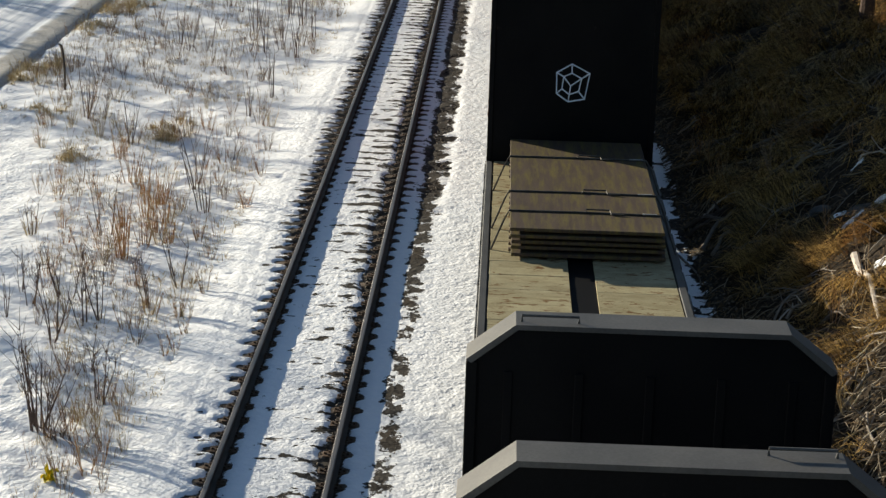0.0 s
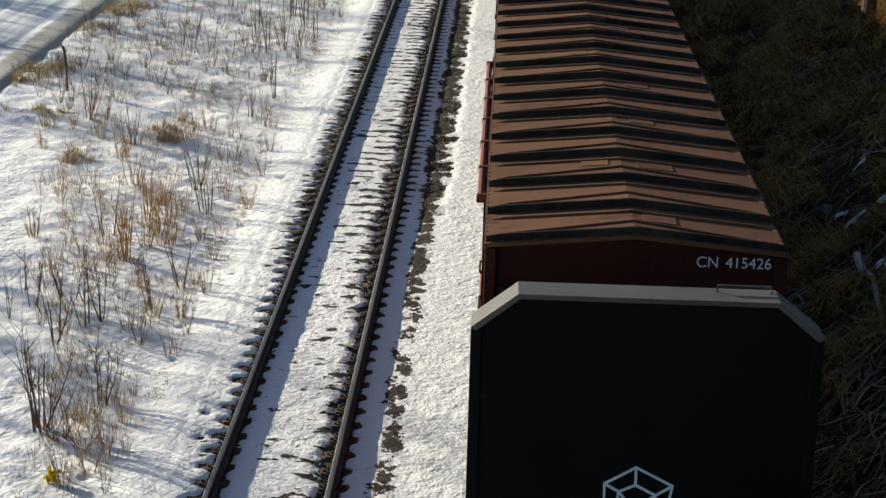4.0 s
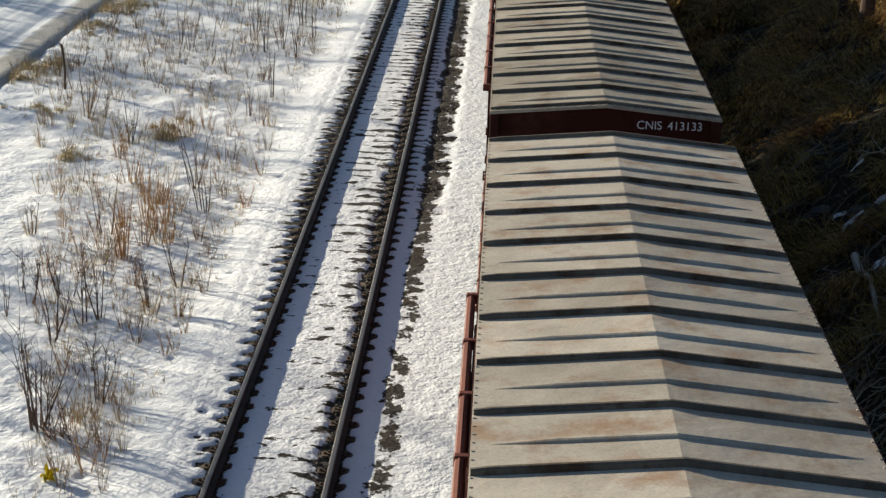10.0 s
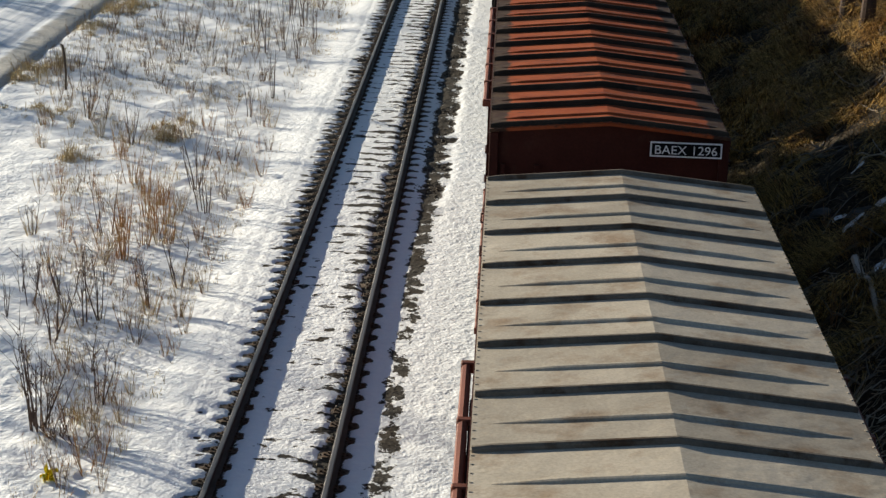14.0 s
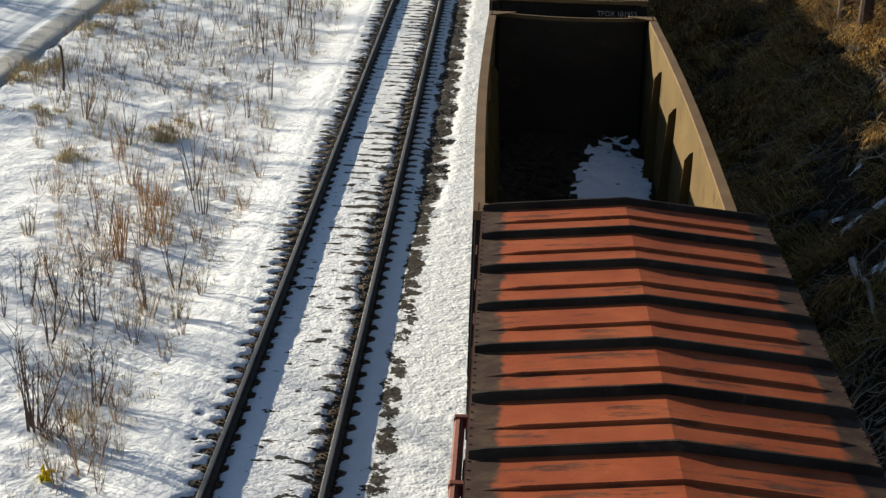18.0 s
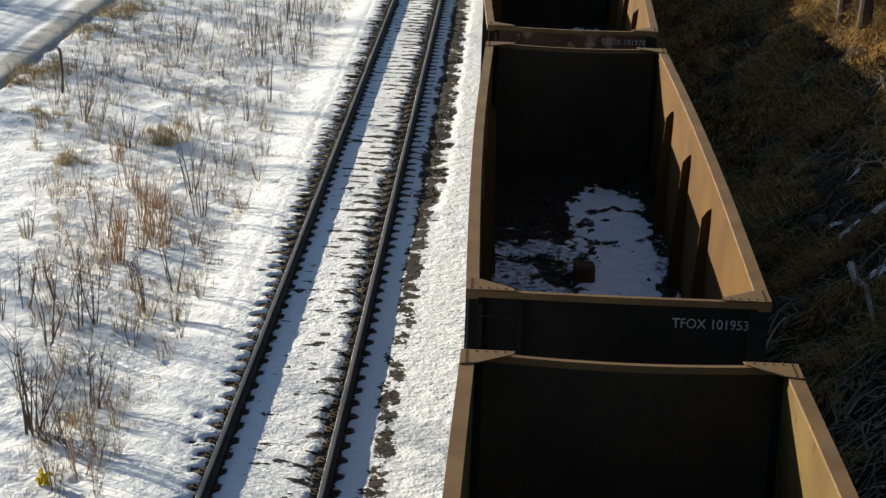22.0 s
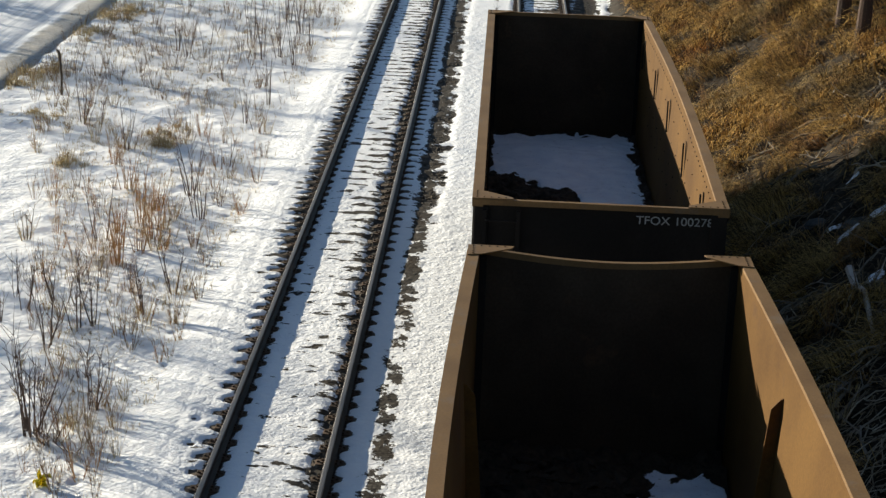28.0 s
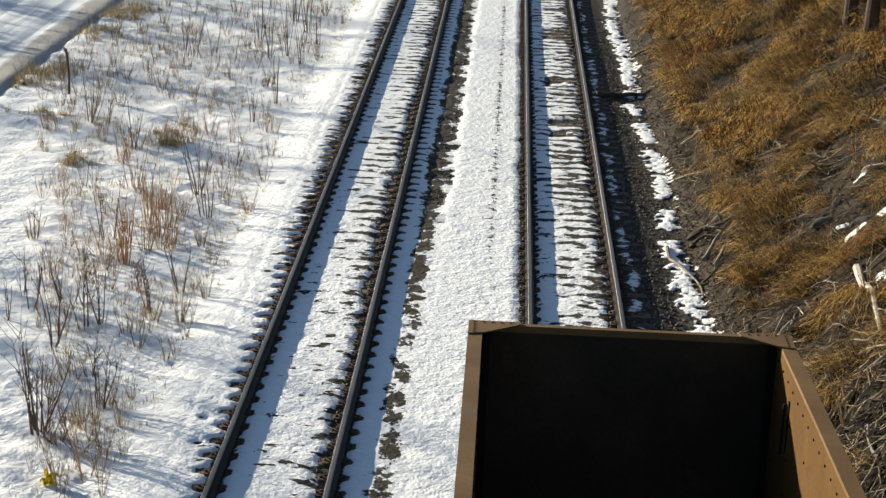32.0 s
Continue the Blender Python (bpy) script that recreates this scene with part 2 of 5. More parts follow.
def ground_material():
    m = Nodes("ground", 0.85)
    m.out.inputs["Specular IOR Level"].default_value = 0.12
    mid, big = m.noise(9, 4), m.noise(0.8, 4)
    cover = m.n("Attribute", out=2, attribute_name="snow")
    edge = m.math("ADD", cover, m.math("MULTIPLY", m.math("SUBTRACT", m.noise(13, 7, stretch=(0.8, 1.2, 1.0), rough=0.74), 0.5), 1.15))
    snow_fac = m.ramp(edge, 0.42, 0.50)
    x = m.n("SeparateXYZ", {0: m.obj}, 0)
    # ballast: dark stones with rusty dust
    cell = m.n("TexVoronoi", {"Vector": m.obj, "Scale": 22.0}, 1)
    stone = m.mix(m.n("SeparateColor", {0: cell}), (0.022, 0.019, 0.016), (0.082, 0.072, 0.060))
    stone = m.mix(m.ramp(big, 0.45, 0.7), stone, (0.048, 0.036, 0.025))
    # earth and dead grass of the bank
    straw = m.noise(30, 6, stretch=(1.0, 0.35, 1.0), rough=0.7)
    earth = m.mix(m.ramp(straw, 0.35, 0.7), (0.009, 0.006, 0.004), (0.036, 0.024, 0.013))
    leaf = m.n("SeparateColor", {0: m.n("TexVoronoi", {"Vector": m.obj, "Scale": 15.0}, 1)})
    litter = m.mix(leaf, (0.010, 0.007, 0.005), (0.052, 0.037, 0.023))
    earth = m.mix(m.ramp(m.noise(1.1, 5), 0.42, 0.58), earth, litter)
    # weeds matted under the thin snow of the field
    c = m.mix(m.n("MapRange", {0: m.math("ADD", x, m.math("MULTIPLY", m.math("SUBTRACT", mid, 0.5), 0.8)), 1: 2.3, 2: 2.7}), stone, earth)
    weeds = m.mix(m.ramp(straw, 0.3, 0.7), (0.10, 0.07, 0.04), (0.34, 0.25, 0.14))
    c = m.mix(m.n("MapRange", {0: x, 1: -5.6, 2: -6.2}), c, weeds)
    snow = m.mix(m.ramp(mid, 0.3, 0.7), (0.87, 0.88, 0.90), (0.94, 0.94, 0.94))
    dirt = m.math("MULTIPLY", m.ramp(m.noise(9, 6, rough=0.75), 0.60, 0.78), m.ramp(big, 0.35, 0.65))
    snow = m.mix(m.math("MULTIPLY", dirt, 0.45), snow, (0.46, 0.40, 0.33))
    # bare dashes over the buried sleepers, more of them far off and towards the second rail
    y = m.n("SeparateXYZ", {0: m.obj}, 1)
    wave = m.math("ADD", m.math("DIVIDE", m.math("ADD", y, m.math("MULTIPLY", m.math("SUBTRACT", m.noise(3, 4), 0.5), 0.35)), TIE_STEP), 0.5)
    wave = m.math("COSINE", m.math("MULTIPLY", wave, 2 * math.pi))
    second = m.math("GREATER_THAN", x, -1.95)
    across = m.math("ADD", x, m.math("SUBTRACT", SPACING, m.math("MULTIPLY", second, SPACING)))
    bed = m.n("MapRange", {0: m.math("ABSOLUTE", m.math("ADD", across, m.math("SUBTRACT", 0.30, m.math("MULTIPLY", second, 0.30)))), 1: m.math("SUBTRACT", 1.04, m.math("MULTIPLY", second, 0.32)), 2: m.math("SUBTRACT", 0.98, m.math("MULTIPLY", second, 0.32))})
    v = m.math("ADD", m.noise(5.0, 5, stretch=(0.62, 0.9, 1.0), rough=0.62), m.math("MULTIPLY", wave, m.n("MapRange", {0: y, 1: 26.0, 2: 36.0, 3: 0.035, 4: 0.085})))
    v = m.math("ADD", v, m.n("MapRange", {0: y, 1: 27.0, 2: 38.0, 3: 0.004, 4: 0.055}))
    v = m.math("ADD", v, m.n("MapRange", {0: across, 1: -0.5, 2: 0.6, 3: -0.09, 4: 0.045}))
    v = m.math("ADD", v, m.math("MULTIPLY", second, 0.045))
    beside = m.math("MULTIPLY", m.n("MapRange", {0: across, 1: -1.30, 2: -0.84, 3: 0.0, 4: 0.21}), m.n("MapRange", {0: across, 1: -0.74, 2: -0.78}))
    v = m.math("ADD", v, m.math("MULTIPLY", beside, m.n("MapRange", {0: y, 1: 30.0, 2: 35.0, 3: 0.25, 4: 1.0})))
    slit = m.math("MULTIPLY", bed, m.n("MapRange", {0: v, 1: 0.585, 2: 0.605}))
    # bare stones along the middle strip: a ragged band by the first track, thin specks by the second
    rag = m.noise(3.4, 8, stretch=(1.0, 0.72, 1.0), rough=0.70)
    near_band = m.n("MapRange", {0: m.math("ABSOLUTE", m.math("ADD", x, 2.70)), 1: 0.40, 2: 0.08, 3: 0.0, 4: 0.325})
    rag_a = m.math("ADD", m.math("ADD", rag, near_band), m.n("MapRange", {0: y, 1: 30.0, 2: 40.0, 3: 0.0, 4: 0.09}))
    specks = m.n("MapRange", {0: m.math("ABSOLUTE", m.math("ADD", x, 1.46)), 1: 0.26, 2: 0.0, 3: 0.0, 4: 0.24})
    rag_b = m.math("ADD", m.math("ADD", m.noise(6.5, 7, stretch=(1.0, 0.8, 1.0), rough=0.75), specks), m.n("MapRange", {0: y, 1: 29.0, 2: 36.0, 3: -0.12, 4: 0.0}))
    stones_out = m.math("MAXIMUM", m.ramp(rag_a, 0.80, 0.815), m.ramp(rag_b, 0.735, 0.75))
    slit = m.math("MAXIMUM", slit, m.math("MULTIPLY", stones_out, m.math("LESS_THAN", m.math("ABSOLUTE", m.math("ADD", x, 2.05)), 1.25)))
    snow_fac = m.mix(slit, snow_fac, (0, 0, 0))
    c = m.mix(snow_fac, c, snow)
    m.t.links.new(m.n("Mix", {0: snow_fac, 2: 0.9, 3: 0.6}), m.out.inputs["Roughness"])
    grain = m.math("ADD", m.math("MULTIPLY", m.noise(10, 1), 0.9), m.math("MULTIPLY", m.noise(27, 1.5), 0.30))
    wild = m.n("MapRange", {0: x, 1: -5.5, 2: -6.6})
    h = m.math("ADD", grain, m.math("MULTIPLY", m.math("MULTIPLY", mid, 0.9), wild))
    h = m.math("ADD", h, m.math("MULTIPLY", snow_fac, 0.35))
    m.bump(h, 0.55, 0.045)
    return m.colour(c)


me.materials.append(ground_material())
ground = tagged(new("ground", me), "snow field, dark ballast and dry grass bank", "ground", kind="structure")

# ---- the two tracks ----
steel = surf("rail_steel", (0.035, 0.028, 0.024), (0.065, 0.048, 0.038), 0.6, 0.3, 3, 60, 0.2, 0.002)
bright = surf("rail_head", (0.15, 0.138, 0.128), (0.22, 0.20, 0.185), 0.5, 0.8, 2, 80, 0.05, 0.001, stretch=(1, 0.05, 1))
tie_wood = surf("sleeper_wood", (0.075, 0.054, 0.038), (0.15, 0.108, 0.072), 0.85, 0, 2.5, 35, 0.6, 0.006, third=(0.16, 0.12, 0.085), stretch=(0.3, 1.5, 1), per_piece=0.6)
plate_rust = surf("plate_rust", (0.055, 0.036, 0.024), (0.11, 0.068, 0.042), 0.85, 0.2, 6, 70, 0.4, 0.003, per_piece=0.5)
Y0_TRACK, Y1_TRACK, Y_NEAR, Y_FAR = -150.0, 420.0, 17.0, 86.0


def rail_profile(x):
    return [(x - 0.075, -0.17), (x + 0.075, -0.17), (x + 0.075, -0.158), (x + 0.012, -0.14), (x + 0.010, -0.045), (x + 0.035, -0.036),
            (x + 0.036, -0.008), (x - 0.036, -0.008), (x - 0.035, -0.036), (x - 0.010, -0.045), (x - 0.012, -0.14), (x - 0.075, -0.158)]


def head_profile(x):
    return [(x - 0.034, -0.0085), (x + 0.034, -0.0085), (x + 0.030, -0.001), (x + 0.018, 0.0015), (x - 0.018, 0.0015), (x - 0.030, -0.001)]


def build_track(centre, label):
    t = thing("railway_track", label, "railway track", "railway tracks")
    for side in (-1, 1):
        x = centre + side * GAUGE / 2
        rail = part("rail", prism(bmesh.new(), rail_profile(x), "y", Y0_TRACK, Y1_TRACK), steel, t)
        part("rail_head", prism(bmesh.new(), head_profile(x), "y", Y0_TRACK, Y1_TRACK), bright, rail, "worn bright running surface of the rail")
    tie = plate = None
    k0, k1 = math.ceil(Y_NEAR / TIE_STEP), math.floor(Y_FAR / TIE_STEP)
    for k in range(k0, k1):
        y, rz, dx = k * TIE_STEP + random.uniform(-0.025, 0.025), random.uniform(-0.012, 0.012), centre + random.uniform(-0.05, 0.05)
        if not tie:
            tie = part("sleeper", box(bmesh.new(), -1.3, 1.3, -0.115, 0.115, -0.18, 0.0, 0.012), tie_wood, t)
            tie.location, tie.rotation_euler = (dx, y, TIE_TOP), (0, 0, rz)
            one = tie
        else:
            one = again(tie, dx, y, TIE_TOP + random.uniform(-0.006, 0.006), rz)
        for side in (-1, 1):
            px = centre + side * GAUGE / 2 - dx
            if not plate:
                bm = box(bmesh.new(), -0.185, 0.185, -0.095, 0.095, 0.0, 0.016, 0.004)
                for sx, sy in ((-0.095, 0.05), (-0.095, -0.05), (0.095, 0.05), (0.095, -0.05), (-0.15, 0), (0.15, 0)):
                    box(bm, sx - 0.016, sx + 0.016, sy - 0.016, sy + 0.016, 0.016, 0.040)
                plate = part("tie_plate", bm, plate_rust, one)
                plate.location = (px, 0, 0.001)
            else:
                o = new("tie_plate", plate.data)
                o.parent, o.location = one, (px, 0, 0.001)
    bm = bmesh.new()
    for k in list(range(math.ceil(Y0_TRACK / TIE_STEP), k0)) + list(range(k1, math.floor(300 / TIE_STEP))):
        box(bm, centre - 1.3, centre + 1.3, k * TIE_STEP - 0.115, k * TIE_STEP + 0.115, TIE_TOP - 0.18, TIE_TOP)
    tagged(part("far_sleepers", bm, tie_wood, t), kind="stuff")
    return t


build_track(-SPACING, "empty railway track half buried in snow")
build_track(0.0, "railway track under the freight train, patchy snow")

# ---- the train ----
def speed_sum(t):
    """Metres rolled towards the bridge after t seconds."""
    v0, v1, a, b = 4.78, 4.92, 13.0, 19.0
    d = min(max(t - a, 0), b - a)
    return v0 * t + (v1 - v0) * (d * d / (2 * (b - a)) + max(t - b, 0))


ROLL_TIMES = [2.0 * k for k in range(17)]
cars = []

iron = surf("undercarriage_iron", (0.022, 0.02, 0.018), (0.05, 0.042, 0.036), 0.8, 0.3, 3, 40, 0.4, 0.004, third=(0.10, 0.055, 0.03))
wheel_steel = surf("wheel_steel", (0.09, 0.07, 0.06), (0.16, 0.12, 0.10), 0.5, 0.6, 5, 60, 0.2, 0.002)
brown_paint = surf("boxcar_brown_paint", (0.038, 0.010, 0.0075), (0.058, 0.016, 0.011), 0.65, 0, 0.8, 30, 0.25, 0.003, third=(0.06, 0.022, 0.015), spec=0.1)
brown_roof = surf("boxcar_brown_roof", (0.125, 0.058, 0.030), (0.165, 0.077, 0.040), 0.7, 0, 0.9, 45, 0.2, 0.003, third=(0.085, 0.036, 0.020), per_piece=0.35, dent=16.0, spec=0.12)
zinc = surf("galvanised_roof", (0.40, 0.348, 0.285), (0.51, 0.453, 0.38), 0.65, 0.0, 1.1, 40, 0.25, 0.003, third=(0.34, 0.23, 0.155), third_at=(0.5, 0.68), per_piece=0.4, dent=22.0, spec=0.15)
zinc_grey = surf("galvanised_roof_grey", (0.35, 0.302, 0.240), (0.45, 0.392, 0.318), 0.65, 0.0, 1.1, 40, 0.25, 0.003, third=(0.26, 0.19, 0.13), third_at=(0.5, 0.68), per_piece=0.4, dent=22.0, spec=0.15)
# seam caps: shade of their near faces put into the base, rust blotches over
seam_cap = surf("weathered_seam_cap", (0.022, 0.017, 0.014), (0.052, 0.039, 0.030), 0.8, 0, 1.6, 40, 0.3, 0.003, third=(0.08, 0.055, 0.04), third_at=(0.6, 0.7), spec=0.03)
# red-brown paint lightened for the door rails: their sunlit look is in the colour
rail_lit = surf("door_rail_red", (0.13, 0.042, 0.028), (0.18, 0.060, 0.040), 0.6, 0, 1.5, 30, 0.25, 0.003, third=(0.08, 0.03, 0.02), spec=0.15)
# paler caps for zinc roofs, rib shade likewise in the dark base
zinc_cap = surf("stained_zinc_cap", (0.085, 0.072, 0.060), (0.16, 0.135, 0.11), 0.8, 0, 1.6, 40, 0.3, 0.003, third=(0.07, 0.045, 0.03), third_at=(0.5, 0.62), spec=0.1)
white_paint = surf("lettering_white", (0.70, 0.70, 0.68), (0.85, 0.84, 0.82), 0.6, 0, 3, 60, 0.1, 0.001)
dull_white = surf("faded_lettering", (0.24, 0.24, 0.23), (0.38, 0.37, 0.355), 0.7, 0, 6, 60, 0.1, 0.001)
gon_in = surf("gondola_rust", (0.080, 0.037, 0.0075), (0.120, 0.060, 0.0135), 0.8, 0.0, 1.0, 30, 0.35, 0.004, third=(0.075, 0.036, 0.014), stretch=(1, 0.7, 0.8), spec=0.12)
gon_khaki = surf("gondola_khaki_rust", (0.098, 0.060, 0.017), (0.140, 0.090, 0.028), 0.8, 0.0, 1.0, 30, 0.35, 0.004, third=(0.070, 0.040, 0.014), stretch=(1, 0.7, 0.8), spec=0.12)
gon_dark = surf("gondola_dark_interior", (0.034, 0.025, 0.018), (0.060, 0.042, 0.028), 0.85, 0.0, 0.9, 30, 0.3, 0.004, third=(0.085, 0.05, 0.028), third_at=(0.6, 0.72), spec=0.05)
gon_out = surf("gondola_black", (0.012, 0.0105, 0.0095), (0.022, 0.018, 0.015), 0.75, 0.1, 0.8, 30, 0.3, 0.004, third=(0.06, 0.032, 0.02), third_at=(0.66, 0.78), spec=0.08)
gon_stain = surf("gondola_stained_end", (0.05, 0.025, 0.016), (0.09, 0.045, 0.028), 0.75, 0.1, 1.6, 30, 0.3, 0.004, third=(0.26, 0.17, 0.11), third_at=(0.56, 0.62))
gon_rail = surf("gondola_rim", (0.135, 0.073, 0.026), (0.190, 0.108, 0.042), 0.7, 0.1, 1.4, 40, 0.3, 0.003, third=(0.15, 0.10, 0.06))
flat_black = surf("flat_wagon_black", (0.004, 0.0042, 0.005), (0.008, 0.0078, 0.008), 0.6, 0, 0.9, 30, 0.25, 0.003, third=(0.05, 0.035, 0.028), third_at=(0.66, 0.76), spec=0.08)


def red_roof_material():
    """Faded red paint, worn to dark primer along the eaves and scratched beside the beads."""
    m = Nodes("boxcar_red_roof", 0.7)
    m.out.inputs["Specular IOR Level"].default_value = 0.12
    rnd = m.n("ObjectInfo", out=5)
    vec = m.n("VectorMath", {0: m.obj, 1: m.n("CombineXYZ", {0: m.math("MULTIPLY", rnd, 37.0), 1: m.math("MULTIPLY", rnd, 91.0)})}, operation="ADD")
    c = m.mix(m.ramp(m.noise(1.6, 6, vec, 0.65), 0.38, 0.62), (0.25, 0.050, 0.016), (0.34, 0.080, 0.026))
    x = m.math("ABSOLUTE", m.n("SeparateXYZ", {0: m.obj}, 0))
    worn = m.math("ADD", x, m.math("MULTIPLY", m.math("SUBTRACT", m.noise(2.6, 6, vec, 0.7), 0.5), 0.34))
    bare = m.n("MapRange", {0: worn, 1: 1.22, 2: 1.27})
    scratch = m.ramp(m.noise(2.4, 7, vec, 0.75, stretch=(0.45, 2.2, 1.0)), 0.56, 0.62)
    bare = m.math("MAXIMUM", bare, m.math("MULTIPLY", scratch, 0.75))
    primer = m.mix(m.ramp(m.noise(5, 5, vec), 0.45, 0.65), (0.024, 0.019, 0.015), (0.066, 0.051, 0.031))
    c = m.mix(m.math("MULTIPLY", bare, 0.92), c, primer)
    g = m.noise(34, 4, vec)
    c = m.mix(0.4, c, m.ramp(g, 0.2, 0.8, (0.6, 0.6, 0.6, 1), (1.3, 1.3, 1.3, 1)), "MULTIPLY")
    m.bump(m.math("ADD", g, m.math("MULTIPLY", m.noise(2.3, 3, vec), 7.0)), 0.2, 0.003)
    return m.colour(c)


red_roof = red_roof_material()


def lettering(text, parent, material, x, y, z, size, width):
    """Painted words of that height and overall width on a wall that faces backwards, each word a part."""
    words, made, edges = text.split(), [], []
    for word in words:
        cu = bpy.data.curves.new("lettering", "FONT")
        cu.body, cu.size, cu.extrude = word, size, 0.002
        tmp = new("lettering_curve", cu)
        bpy.context.view_layer.update()
        me = bpy.data.meshes.new_from_object(tmp.evaluated_get(bpy.context.evaluated_depsgraph_get()))
        bpy.data.objects.remove(tmp)
        bpy.data.curves.remove(cu)
        me.materials.clear()
        me.materials.append(material)
        co = np.empty(len(me.vertices) * 3, dtype=np.float32)
        me.vertices.foreach_get("co", co)
        co = co.reshape(-1, 3)
        co[:, 0] -= co[:, 0].min()
        made.append((me, co))
        edges.append(float(np.ptp(co[:, 0])))
    scale = width / (sum(edges) + size * 0.5 * (len(words) - 1))
    at_x = x
    for (me, co), wide in zip(made, edges):
        co[:, 0] *= scale
        me.vertices.foreach_set("co", co.ravel())
        ob = new("lettering", me)
        ob.parent = parent
        ob.matrix_basis = pose(at_x, y, z, 90, 0, 0)
        at_x += (wide + size * 0.5) * scale


def wheelset(parent, y):
    bm = bmesh.new()
    rod(bm, [(-0.95, y, 0.42), (0.95, y, 0.42)], 0.08, 8)
    axle = part("axle", bm, iron, parent)
    for s in (-1, 1):
        bm = bmesh.new()
        rod(bm, [(s * 0.685, y, 0.421), (s * 0.72, y, 0.421), (s * 0.725, y, 0.421), (s * 0.83, y, 0.421)], [0.455, 0.455, 0.42, 0.41], 24)
        part("wheel", bm, wheel_steel, axle)


def bogie(car, y):
    for s in (-1, 1):
        bm = bmesh.new()
        prism(bm, [(y - 1.25, 0.36), (y - 1.15, 0.30), (y - 0.55, 0.22), (y + 0.55, 0.22), (y + 1.15, 0.30), (y + 1.25, 0.36), (y + 1.25, 0.52), (y + 0.6, 0.74), (y - 0.6, 0.74), (y - 1.25, 0.52)], "x", s * 0.92, s * 1.06)
        part("side_frame", bm, iron, car)
    part("bolster", box(bmesh.new(), -1.0, 1.0, y - 0.2, y + 0.2, 0.45, 0.78, 0.03), iron, car)
    for d in (-0.85, 0.85):
        wheelset(car, y + d)


def running_gear(car, length, reach):
    """Two bogies, couplers, centre sill and brake gear under a body of that length; reach: how far the couplers stand out."""
    bogie(car, 1.9)
    bogie(car, length - 1.9)
    part("centre_sill", box(bmesh.new(), -0.2, 0.2, -0.05, length + 0.05, 0.62, 0.98, 0.01), iron, car)
    for y, s in ((0.0, -1), (length, 1)):
        bm = bmesh.new()
        box(bm, -0.09, 0.09, min(y, y + s * reach), max(y, y + s * reach), 0.76, 0.94, 0.02)
        box(bm, -0.16, 0.14, y + s * (reach - 0.16) - 0.14, y + s * (reach - 0.16) + 0.14, 0.70, 1.0, 0.04)
        part("coupler", bm, iron, car)
        bm = bmesh.new()
        rod(bm, [(0.35, y, 0.8), (0.38, y + s * reach * 0.6, 0.55), (0.3, y + s * reach, 0.6)], 0.025, 6)
        part("brake_hose", bm, iron, car)
    bm = bmesh.new()
    rod(bm, [(-0.7, length * 0.42, 0.75), (-0.7, length * 0.50, 0.75)], 0.2, 12)
    part("air_reservoir", bm, iron, car)


def ladder(car, x, y, z0, z1, material, width=0.42, across="y", out=0.09):
    """A rung ladder flat on a side (across y) or an end (across x)."""
    bm = bmesh.new()
    n = int((z1 - z0) / 0.34) + 1
    for k in range(n):
        z = z0 + (z1 - z0) * k / (n - 1)
        if across == "y":
            rod(bm, [(x, y, z), (x + out, y + 0.03, z), (x + out, y + width - 0.03, z), (x, y + width, z)], 0.012, 5)
        else:
            rod(bm, [(x, y, z), (x + 0.03, y - out, z), (x + width - 0.03, y - out, z), (x + width, y, z)], 0.012, 5)
    for d in (0, width):
        if across == "y":
            box(bm, x, x + out * 0.6, y + d - 0.025, y + d + 0.025, z0 - 0.12, z1 + 0.12)
        else:
            box(bm, x + d - 0.025, x + d + 0.025, y - abs(out) * 0.6, y, z0 - 0.12, z1 + 0.12)
    return part("ladder", bm, material, car)


HE, RISE, BW, BL = 4.50, 0.135, 1.475, 15.72


